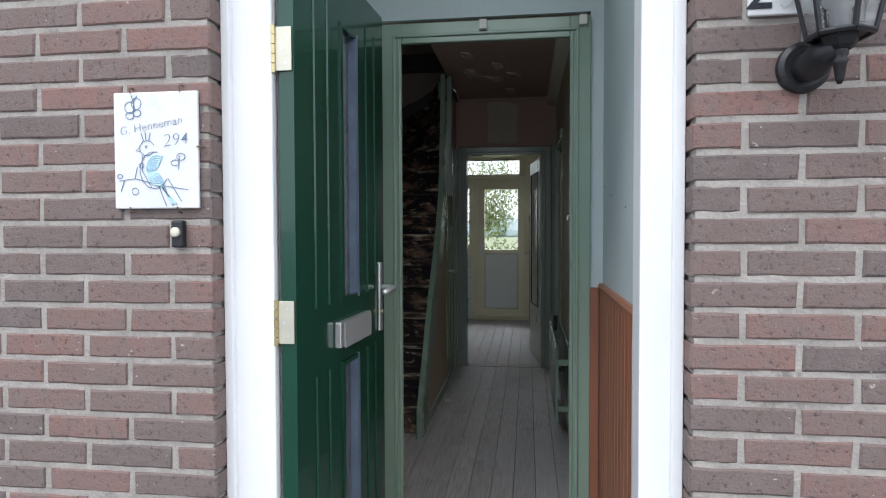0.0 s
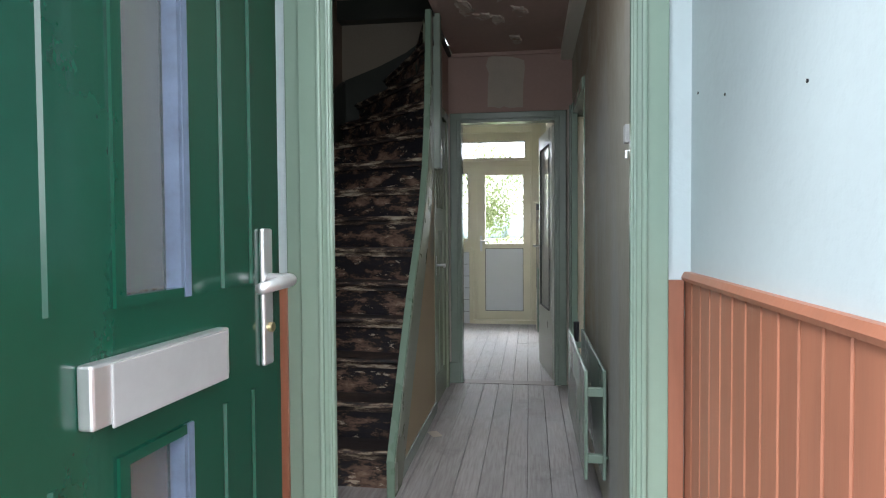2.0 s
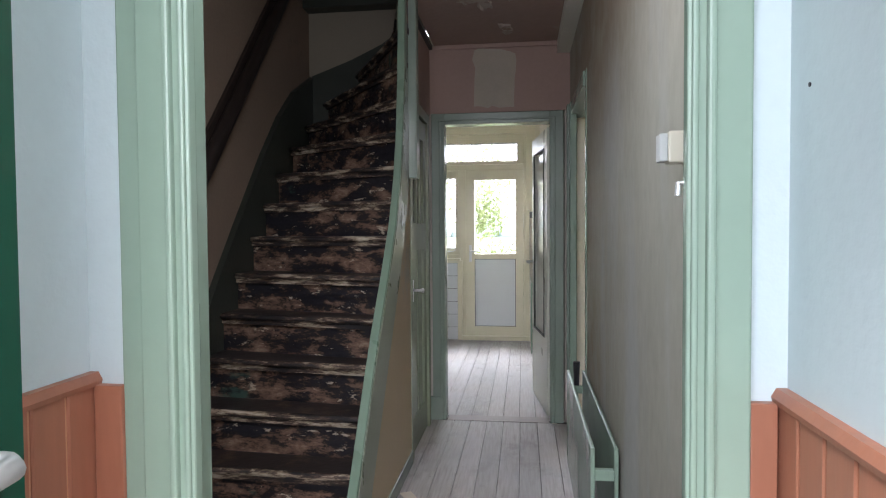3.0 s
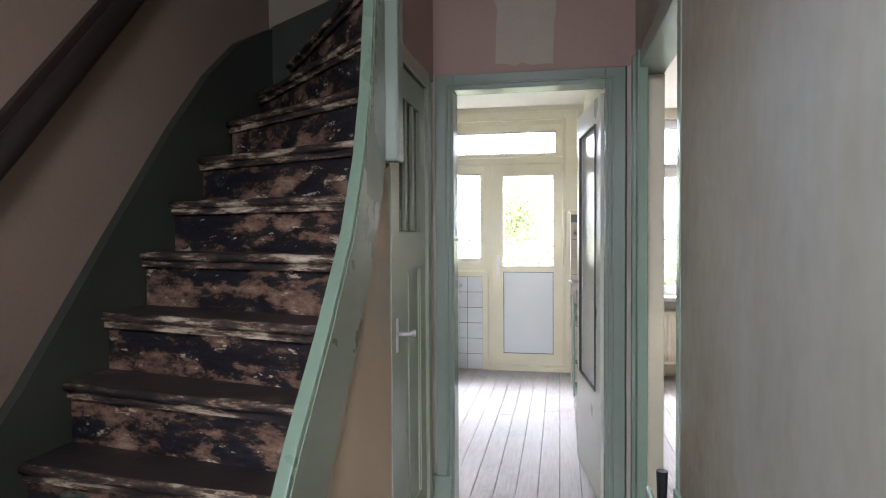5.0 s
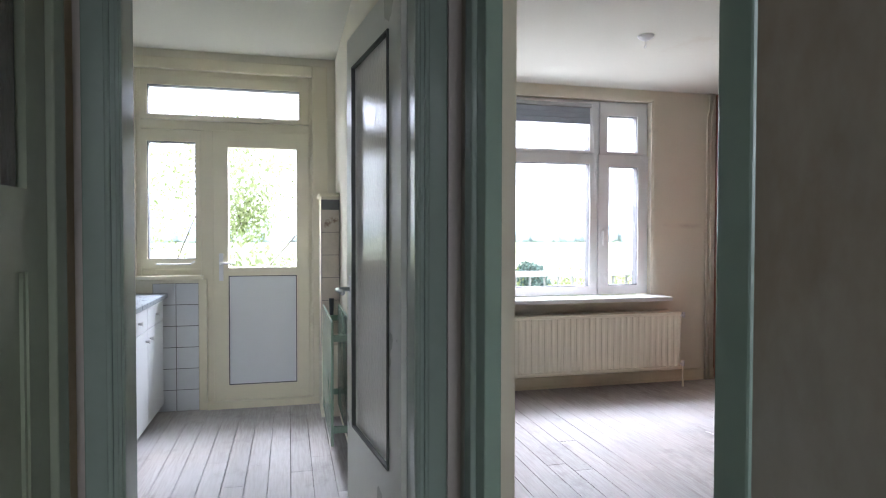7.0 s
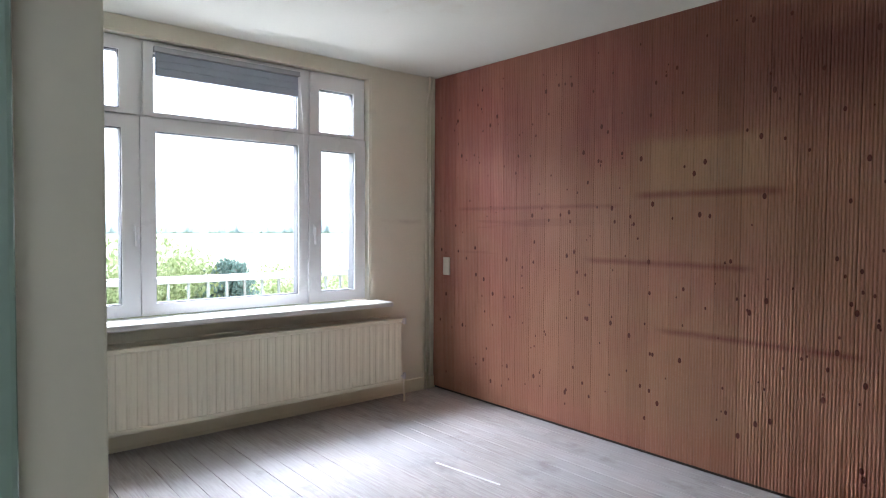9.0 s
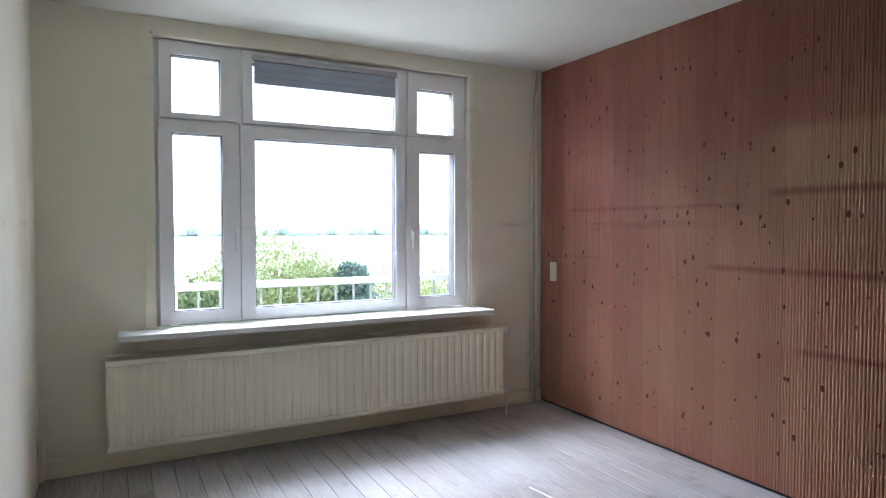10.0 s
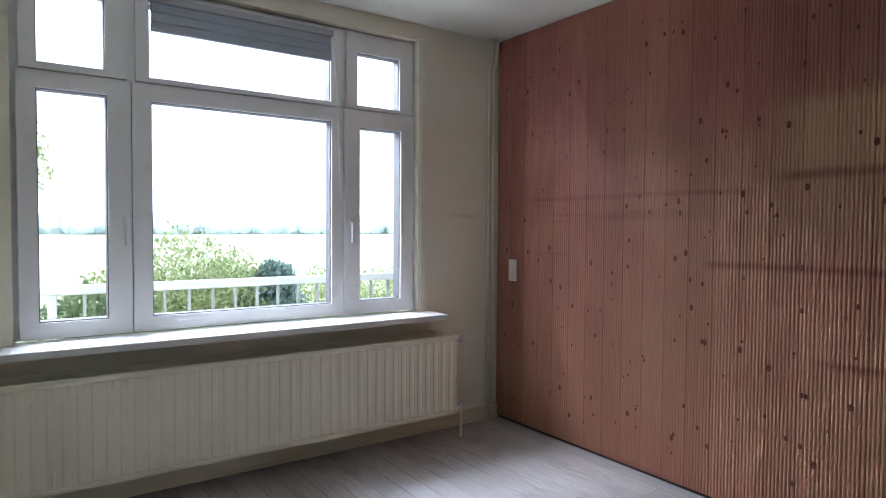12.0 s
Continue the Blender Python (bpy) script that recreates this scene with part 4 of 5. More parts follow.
sash(win, 2.01, 2.455, 0.768, 1.945, 2.082, 2.358, 0.837, 1.872, F0 - 0.01, F1 - 0.02, handle=(2.43, 1.28))
sash(win, 2.462, 3.553, 0.768, 1.945, 2.546, 3.483, 0.833, 1.868, F0, F1 - 0.02)
sash(win, 3.56, 4.025, 0.768, 1.945, 3.657, 3.933, 0.838, 1.848, F0 - 0.01, F1 - 0.02, handle=(3.60, 1.28))
sash(win, 2.02, 2.44, 1.955, 2.39, 2.082, 2.352, 1.985, 2.32, F0, F1 - 0.02)
sash(win, 2.48, 3.545, 1.955, 2.39, 2.536, 3.477, 1.977, 2.325, F0, F1 - 0.02)
sash(win, 3.575, 4.02, 1.955, 2.39, 3.644, 3.927, 1.974, 2.28, F0, F1 - 0.02)
bl = thing("roller_blind", 3.0, 10.74, 2.20, "blue-grey slatted blind drawn up under the lintel", "blind")
for k in range(3):
    boxes("slat", BLIND, bl, (2.545, 3.47, 10.748 + 0.003 * k, 10.772, 2.195 + 0.0455 * k, 2.2395 + 0.0455 * k), bevel=0.004)
boxes("head_rail", paint("grey_blind_rail", (0.42, 0.43, 0.45), 0.5, 0.05), bl, (2.535, 3.48, 10.742, 10.774, 2.333, 2.365), bevel=0.003)
bm = bmesh.new()
tube(bm, [(3.49, 10.76, 2.3), (3.512, 10.755, 1.95), (3.528, 10.757, 1.5)], 0.003, 6)
part("cord", bm, UPVC, bl)
structure("trim_window", LIVING_WALL, (1.93, 1.975, YC - 0.008, YC, 0.756, 2.455), (4.05, 4.095, YC - 0.008, YC, 0.756, 2.455), (1.975, 4.05, YC - 0.008, YC, 2.415, 2.455), (1.975, 1.987, YC - 0.004, F1, 0.715, 2.405), (4.033, 4.05, YC - 0.004, F1, 0.715, 2.405), (1.987, 4.033, YC - 0.004, F1, 2.403, 2.415), label="off-white window reveal lining", category="trim")
wsill = boxes("window_sill", SILL, None, (1.79, 4.115, 10.515, 10.80, 0.722, 0.756), bevel=0.006)
tagged(wsill, "worn grey-white window sill board", "window sill", kind="structure")
structure("trim_sill_board", LIVING_WALL, (1.90, 4.05, 10.705, YC + 0.002, 0.62, 0.722), label="off-white board below the sill", category="trim", bevel=0.004)


def panel_radiator(name, x0, x1, z0, z1, yf, yb, ribs, mat, label):
    """A pressed steel panel radiator facing -y."""
    r = thing(name, (x0 + x1) / 2, yb, z0, label, "radiator")
    bm = bmesh.new()
    pts = [(x0, yf + 0.012), (x0 + 0.012, yf)]
    step = (x1 - x0 - 0.05) / ribs
    for k in range(ribs):
        a = x0 + 0.025 + k * step
        pts += [(a + step * 0.10, yf), (a + step * 0.28, yf + 0.007), (a + step * 0.52, yf + 0.007), (a + step * 0.70, yf)]
    pts += [(x1 - 0.012, yf), (x1, yf + 0.012), (x1, yf + 0.022), (x0, yf + 0.022)]
    prism(bm, pts, z0 + 0.03, z1 - 0.03, "z")
    part("front_panel", bm, mat, r)
    boxes("top_edge", mat, r, (x0, x1, yf, yf + 0.02, z1 - 0.03, z1), bevel=0.006)
    boxes("bottom_edge", mat, r, (x0, x1, yf, yf + 0.02, z0, z0 + 0.03), bevel=0.006)
    boxes("back_panel", mat, r, (x0, x1, yb - 0.045, yb - 0.028, z0, z1), bevel=0.006)
    for x in (x0 + 0.2, x1 - 0.2):
        boxes("bracket", mat, r, (x - 0.015, x + 0.015, yf + 0.02, yb, z1 - 0.12, z1 - 0.08))
        boxes("bracket", mat, r, (x - 0.015, x + 0.015, yf + 0.02, yb, z0 + 0.06, z0 + 0.10))
    return r


rad = panel_radiator("radiator", 1.73, 4.19, 0.15, 0.63, 10.51, YC, 44, RADIATOR, "long cream panel radiator below the window")
for z, l in ((0.60, "valve"), (0.19, "valve")):
    bm = bmesh.new()
    tube(bm, [(4.19, 10.53, z), (4.225, 10.53, z)], 0.009, 8)
    tube(bm, [(4.225, 10.53, z - 0.02), (4.225, 10.53, z + 0.025)], 0.013, 8)
    part(l, bm, STEEL, rad)
bm = bmesh.new()
tube(bm, [(4.225, 10.53, 0.19), (4.225, 10.53, -0.02)], 0.008, 8)
part("supply_pipe", bm, RADIATOR, rad)
pip = thing("heating_pipes", 4.58, 10.69, 0, "two cream painted heating pipes in the corner", "pipes")
for x in (4.565, 4.605):
    bm = bmesh.new()
    tube(bm, [(x, 10.70, 0.0), (x, 10.70, 2.30), (x + 0.02, 10.70, 2.36), (x + 0.02, 10.70, 2.5)], 0.009, 8)
    part("pipe", bm, LIVING_WALL, pip, smooth=True)
structure("baseboard_window", CREAM, (LIV_L, XW, 10.712, YC, -0.004, 0.095), (LIV_L, XW, 10.706, 10.712, -0.004, 0.02), label="cream baseboard below the radiator", category="baseboard", bevel=0.002)
bx = boxes("pipe_box", CREAM, None, (LIV_L, LIV_L + 0.03, 10.60, 10.66, 0.02, 0.30), bevel=0.004)
tagged(bx, "small cream socket trunking low on the wall", "trunking")

# socket on the panelling
sw = thing("double_switch", XW - 0.012, 10.546, 0.93, "ivory plastic double switch on the pine panelling", "switch")
boxes("plate", PLASTIC, sw, (XW - 0.026, XW - 0.012, 10.510, 10.582, 0.93, 1.07), bevel=0.004)
for z in (0.945, 1.005):
    boxes("rocker", PLASTIC, sw, (XW - 0.031, XW - 0.026, 10.528, 10.564, z, z + 0.05), bevel=0.002)

# ceiling rose
cr = thing("ceiling_rose", 3.16, 9.42, CEIL_L, "small white plastic ceiling rose without a lamp", "ceiling rose")
bm = bmesh.new()
tube(bm, [(3.16, 9.42, CEIL_L), (3.16, 9.42, CEIL_L - 0.012), (3.16, 9.42, CEIL_L - 0.03)], [0.05, 0.048, 0.02], 20)
part("cap", bm, UPVC, cr)
bm = bmesh.new()
tube(bm, [(3.16, 9.42, CEIL_L - 0.03), (3.165, 9.425, CEIL_L - 0.06), (3.15, 9.42, CEIL_L - 0.075)], 0.004, 6)
part("cable_end", bm, UPVC, cr)
ls = boxes("floor_strip", UPVC, None, (-0.005, 0.005, 0, 0.44, 0.0, 0.004), m=pose(3.69, 8.995, 0.0005, 0, 0, 8))
tagged(ls, "thin white plastic strip lying on the floorboards", "strip")

# ---------------------------------------------------------------- kitchen window and door
kw = thing("window_2", 0.2, YB, 1.0, "cream framed kitchen window with a long top light", "window", kind="structure")
K0, K1 = 10.765, 10.87
boxes("frame", CREAM, kw, (-0.03, 0.0, K0, K1, 0.95, 2.47), (1.165, 1.235, K0, K1, 0.0, 2.47), (0.0, 1.165, K0, K1, 2.40, 2.47), (0.0, 1.165, K0, K1, 2.02, 2.085), (0.40, 0.485, K0, K1, 0.0, 2.02), (0.0, 0.40, K0, K1, 0.95, 1.02), bevel=0.004)
boxes("architrave", CREAM, kw, (1.19, 1.30, K0 - 0.05, K0, 0, 2.52), (-0.06, 1.19, K0 - 0.05, K0, 2.44, 2.52), bevel=0.006)
sash(kw, 0.0, 0.40, 1.02, 2.015, 0.042, 0.366, 1.09, 1.933, K0 - 0.005, K1 - 0.02, CREAM)
sash(kw, 0.0, 1.165, 2.09, 2.40, 0.046, 1.098, 2.122, 2.335, K0 - 0.005, K1 - 0.02, CREAM)
bm = bmesh.new()
tube(bm, [(0.10, K0 - 0.02, 1.055), (0.33, K0 - 0.025, 1.055), (0.36, K0 - 0.03, 1.075)], 0.006, 8)
part("stay_bar", bm, STEEL, kw, "metal casement stay")
for x in (0.2, 0.98):
    boxes("catch", CREAM, kw, (x - 0.03, x + 0.03, K0 - 0.02, K0 - 0.004, 2.10, 2.118), bevel=0.003)
ks = boxes("window_sill", CREAM, None, (-0.06, 0.42, 10.66, 10.79, 0.945, 0.975), bevel=0.004)
tagged(ks, "cream kitchen window sill", "window sill", kind="structure")

bd = thing("back_door", 0.82, YB, 0.03, "cream back door with a tall glass pane and white panel", "door")
D0, D1 = K0 - 0.012, K1 - 0.02
boxes("leaf", CREAM, bd, (0.486, 0.588, D0, D1, 0.05, 2.019), (1.074, 1.164, D0, D1, 0.05, 2.019), (0.588, 1.074, D0, D1, 0.05, 0.16), (0.588, 1.074, D0, D1, 0.965, 1.026), (0.588, 1.074, D0, D1, 1.905, 2.019))
boxes("panel", PANEL_WHITE, bd, (0.594, 1.068, D0 + 0.012, D1 - 0.02, 0.166, 0.959), label="flat white infill panel")
boxes("gasket", GASKET, bd, (0.588, 0.594, D0 + 0.006, D1 - 0.01, 0.16, 0.965), (1.068, 1.074, D0 + 0.006, D1 - 0.01, 0.16, 0.965), (0.594, 1.068, D0 + 0.006, D1 - 0.01, 0.16, 0.166), (0.594, 1.068, D0 + 0.006, D1 - 0.01, 0.959, 0.965))
p = boxes("pane", GLASS, bd, (0.590, 1.072, YB + 0.008, YB + 0.014, 1.028, 1.903))
p.visible_shadow = False
pl = boxes("handle_plate", UPVC, bd, (0.523, 0.553, D0 - 0.008, D0, 0.93, 1.13), bevel=0.002)
bm = bmesh.new()
tube(bm, [(0.538, D0 - 0.005, 1.06), (0.538, D0 - 0.05, 1.06), (0.55, D0 - 0.055, 1.06), (0.64, D0 - 0.052, 1.058)], 0.009, 10)
part("lever", bm, STEEL, pl, smooth=True)
structure("trim_threshold", CREAM, (0.44, 1.25, 10.70, 10.87, -0.004, 0.05), label="cream door sill", category="trim", bevel=0.004)
structure("trim_door_left", CREAM, (0.385, 0.44, 10.715, K0, -0.004, 0.95), label="cream post beside the back door", category="trim", bevel=0.004)

# kitchen base units and worktop
def base_unit(y0, y1):
    u = thing("kitchen_cabinet", -0.15, (y0 + y1) / 2, 0, "white laminate base cabinet with drawer and door", "cabinet", group="kitchen cabinets")
    boxes("body", CABINET, u, (-0.445, 0.125, y0, y1, 0.10, 0.815))
    boxes("plinth", CABINET, u, (-0.445, 0.08, y0, y1, -0.004, 0.10))
    dr = boxes("drawer_front", CABINET, u, (0.127, 0.148, y0 + 0.003, y1 - 0.003, 0.665, 0.81), bevel=0.003)
    dd = boxes("door", CABINET, u, (0.127, 0.148, y0 + 0.003, y1 - 0.003, 0.06, 0.66), bevel=0.003)
    for o, y, z in ((dr, (y0 + y1) / 2, 0.735), (dd, y0 + 0.06 if y0 > 9.9 else y1 - 0.06, 0.60)):
        bm = bmesh.new()
        tube(bm, [(0.148, y, z), (0.165, y, z), (0.174, y, z)], [0.007, 0.009, 0.016], 10)
        part("knob", bm, STEEL, o, smooth=True)


for k in range(4):
    base_unit(8.72 + 0.5 * k, 9.22 + 0.5 * k)
wt_ob = thing("worktop", -0.15, 9.7, 0.815, "blue-grey kitchen worktop over the white cabinets", "worktop")
boxes("slab", WORKTOP, wt_ob, (-0.445, 0.18, 8.70, 10.725, 0.817, 0.85), bevel=0.004)
boxes("upstand", WORKTOP, wt_ob, (-0.445, -0.425, 8.70, 10.725, 0.851, 0.89))
sk = thing("kitchen_sink", -0.14, 9.1, 0.85, "steel sink rim round a flat plate coloured for shade", "sink")
boxes("rim", STEEL, sk, (-0.36, 0.08, 8.85, 8.88, 0.8505, 0.856), (-0.36, 0.08, 9.30, 9.33, 0.8505, 0.856), (-0.36, -0.33, 8.88, 9.30, 0.8505, 0.856), (0.05, 0.08, 8.88, 9.30, 0.8505, 0.856), bevel=0.002)
# flat plate, no hollow: the bowl's shade is in its dark colour
boxes("bowl", paint("dark_sink_shadow_steel", (0.2, 0.2, 0.21), 0.3, 0.1, metal=1.0), sk, (-0.33, 0.05, 8.88, 9.30, 0.8502, 0.852))
uc = thing("wall_cabinet", -0.29, 9.5, 1.30, "pale blue-white kitchen wall cabinet", "cabinet")
boxes("body", CABINET, uc, (-0.449, -0.14, 8.9, 10.1, 1.32, 2.10))
for y0, y1 in ((8.9, 9.5), (9.5, 10.1)):
    boxes("door", CABINET, uc, (-0.139, -0.12, y0 + 0.003, y1 - 0.003, 1.32, 2.10), bevel=0.003)

# green radiator on the kitchen's right wall
def side_radiator(name, xf, xb, y0, y1, z0, z1, mat, label, valve=True):
    r = thing(name, xb, (y0 + y1) / 2, z0, label, "radiator")
    sgn = 1 if xb > xf else -1
    for nm, a in (("front_panel", xf), ("back_panel", xb - sgn * 0.025)):
        lo, hi = sorted((a, a + sgn * 0.014))
        p = boxes(nm, mat, r, (lo, hi, y0, y1, z0, z1), bevel=0.005)
    lo, hi = sorted((xf + sgn * 0.014, xb - sgn * 0.025))
    for z in (z0 + 0.07, z1 - 0.11):
        boxes("tie", mat, r, (lo, hi, y0 + 0.004, y0 + 0.03, z, z + 0.035), bevel=0.003)
        boxes("tie", mat, r, (lo, hi, y1 - 0.03, y1 - 0.004, z, z + 0.035), bevel=0.003)
    if valve:
        bm = bmesh.new()
        c = (xf + xb) / 2
        tube(bm, [(c, y1 - 0.015, z1 - 0.09), (c, y1 + 0.03, z1 - 0.09)], 0.009, 8)
        part("valve", bm, STEEL, r)
        bm = bmesh.new()
        tube(bm, [(c, y1 + 0.03, z1 - 0.11), (c, y1 + 0.03, z1 + 0.035)], [0.012, 0.017], 10)
        part("valve_knob", bm, BLACK, r, "black plastic valve knob")
        bm = bmesh.new()
        tube(bm, [(c, y1 + 0.03, z1 - 0.10), (c, y1 + 0.03, -0.02)], 0.008, 8)
        part("supply_pipe", bm, mat, r)
    bm = bmesh.new()
    tube(bm, [((xf + xb) / 2, y0 + 0.02, z0 + 0.09), (xb, y0 + 0.02, z0 + 0.09)], 0.007, 6)
    part("wall_bracket", bm, mat, r)
    return r


side_radiator("radiator", 1.380, HALL_R, 5.36, 6.47, 0.16, 0.62, SAGE, "sage green double panel radiator in the hall")
side_radiator("radiator", 1.235, 1.36, 9.35, 10.22, 0.12, 0.80, SAGE, "sage green panel radiator in the kitchen", valve=True)

# switch box on the hall wall
dbx = thing("door_chime", HALL_R, 4.52, 1.44, "white plastic door chime box with a blue-white cover", "door chime")
boxes("box", PLASTIC, dbx, (HALL_R - 0.04, HALL_R, 4.556, 4.60, 1.447, 1.507), bevel=0.004)
boxes("cover", paint("blue_grey_chime_cover", (0.55, 0.57, 0.57), 0.35, 0.05), dbx, (HALL_R - 0.056, HALL_R - 0.04, 4.560, 4.596, 1.45, 1.503), bevel=0.003)
sp = boxes("paper_scrap", PAPER, None, (-0.03, 0.03, -0.04, 0.04, 0.002, 0.006), m=pose(0.60, 6.33, 0.002, 4, 3, 35))
tagged(sp, "torn scrap of cream paper on the floorboards", "paper")
structure("trim_floor_joint", paint("worn_threshold_wood", (0.33, 0.29, 0.26), 0.6, 0.15), (0.64, 1.34, YK - 0.03, YK + 0.09, -0.02, 0.002), label="worn board in the kitchen doorway", category="trim")

# ---------------------------------------------------------------- on the front wall
tile = thing("name_tile", 0.30, BRICK_Y - 0.008, 1.385, "white ceramic name tile with a blue bird drawing", "sign")
boxes("tile", ENAMEL, tile, (0.197, 0.419, BRICK_Y - 0.012, BRICK_Y - 0.003, 1.386, 1.672), bevel=0.003)


CLIP = paint("rusty_tile_clip", (0.20, 0.14, 0.10), 0.6, 0.2, 30, 0.2, metal=0.4)
for cx, cz, dx, dz in ((0.245, 1.676, 0, 0.006), (0.375, 1.678, 0, 0.008), (0.422, 1.535, 0.008, 0), (0.365, 1.383, 0, -0.006), (0.24, 1.383, 0, -0.006)):
    bm = bmesh.new()
    tube(bm, [(cx + dx, BRICK_Y + 0.01, cz + dz), (cx + dx, BRICK_Y - 0.012, cz + dz), (cx + dx * 0.6, BRICK_Y - 0.017, cz + dz * 0.6), (cx - dx * 0.6, BRICK_Y - 0.016, cz - dz * 1.2)], 0.0022, 6)
    part("clip", bm, CLIP, tile, "rusty wire clip")


def lettering(body, size, x, y, z, mat, parent, turn=0.0, name="lettering", slant=0.0, thin=0.0):
    cu = bpy.data.curves.new(name, "FONT")
    cu.body, cu.size, cu.extrude, cu.align_x, cu.shear = body, size, 0.0006, "CENTER", slant
    cu.offset = thin
    tmp = new(name, cu)
    dg = bpy.context.evaluated_depsgraph_get()
    me = bpy.data.meshes.new_from_object(tmp.evaluated_get(dg))
    bpy.data.objects.remove(tmp)
    me.transform(pose(x, y, z, 90, 0, 0) @ pose(0, 0, 0, 0, 0, turn))
    bm = bmesh.new()
    bm.from_mesh(me)
    bpy.data.meshes.remove(me)
    return part(name, bm, mat, parent)


TY = BRICK_Y - 0.0135
lettering("G. Henneman", 0.030, 0.298, TY, 1.580, INK, tile, 9, slant=0.1, thin=-0.0011)
lettering("294", 0.044, 0.362, TY, 1.540, INK, tile, 4, slant=0.1, thin=-0.0016)


def strokes(parent, lines, r=0.0009, mat=None, name="brush_stroke"):
    for ln in lines:
        bm = bmesh.new()
        tube(bm, [(0.197 + u * 0.222, TY, 1.386 + v * 0.286) for u, v in ln], r, 5)
        part(name, bm, mat or INK, parent)


PALE_INK = paint("pale_blue_glaze", (0.50, 0.70, 0.82), 0.4, 0.15, 40)
def arc(cx, cy, rx, ry, a, b, n=9):
    return [(cx + rx * math.cos(radians(a + (b - a) * k / n)), cy + ry * math.sin(radians(a + (b - a) * k / n))) for k in range(n + 1)]


strokes(tile, [arc(0.40, 0.52, 0.09, 0.065, 20, 330), [(0.36, 0.58), (0.33, 0.65)], [(0.39, 0.59), (0.38, 0.66)], [(0.42, 0.58), (0.44, 0.65)], [(0.31, 0.53), (0.27, 0.50), (0.32, 0.49)], arc(0.39, 0.53, 0.012, 0.01, 0, 360), arc(0.48, 0.33, 0.17, 0.16, 75, 330), [(0.34, 0.46), (0.34, 0.32), (0.45, 0.18)], [(0.52, 0.22), (0.62, 0.02)], [(0.58, 0.22), (0.70, 0.02)], [(0.64, 0.26), (0.80, 0.06)]])
strokes(tile, [[(0.06, 0.24), (0.25, 0.26), (0.55, 0.20), (0.88, 0.16)], [(0.25, 0.26), (0.28, 0.36)], [(0.12, 0.24), (0.08, 0.15)], arc(0.25, 0.15, 0.04, 0.03, 0, 360), arc(0.07, 0.28, 0.03, 0.02, 0, 360), arc(0.33, 0.37, 0.03, 0.02, 0, 360)])
strokes(tile, [arc(0.20, 0.87, 0.06, 0.05, 0, 360), arc(0.28, 0.90, 0.06, 0.05, 0, 360), arc(0.20, 0.80, 0.05, 0.03, 0, 360), arc(0.29, 0.82, 0.045, 0.03, 0, 360), [(0.24, 0.77), (0.25, 0.92), (0.29, 0.97)], [(0.25, 0.92), (0.22, 0.97)], arc(0.80, 0.44, 0.05, 0.03, 0, 360), arc(0.73, 0.39, 0.05, 0.025, 0, 360), [(0.77, 0.33), (0.78, 0.45)]])
strokes(tile, [arc(0.52, 0.33, 0.125 - 0.02 * k, 0.13 - 0.02 * k, 60, 310) for k in range(6)], 0.0026, PALE_INK, "glaze_wash")
strokes(tile, [[(0.56, 0.22 - 0.01 * k), (0.68 + 0.02 * k, 0.04)] for k in range(4)], 0.002, PALE_INK, "glaze_wash")

bell = thing("doorbell", 0.36, BRICK_Y, 1.29, "black doorbell push with an ivory button", "doorbell")
boxes("housing", BLACK, bell, (0.348, 0.379, BRICK_Y - 0.02, BRICK_Y + 0.002, 1.290, 1.357), bevel=0.005)
bm = bmesh.new()
tube(bm, [(0.362, BRICK_Y - 0.02, 1.328), (0.362, BRICK_Y - 0.026, 1.328), (0.362, BRICK_Y - 0.028, 1.328)], [0.012, 0.012, 0.008], 14)
part("button", bm, PLASTIC, bell, smooth=True)

plate = thing("house_number", 1.76, BRICK_Y, 1.80, "white enamel house number plate with dark digits", "house number")
boxes("plate", ENAMEL, plate, (1.683, 1.862, BRICK_Y - 0.008, BRICK_Y + 0.002, 1.789, 1.90), bevel=0.003)
lettering("294", 0.115, 1.762, BRICK_Y - 0.009, 1.804, NUMBER_INK, plate, name="digits", thin=0.0012)


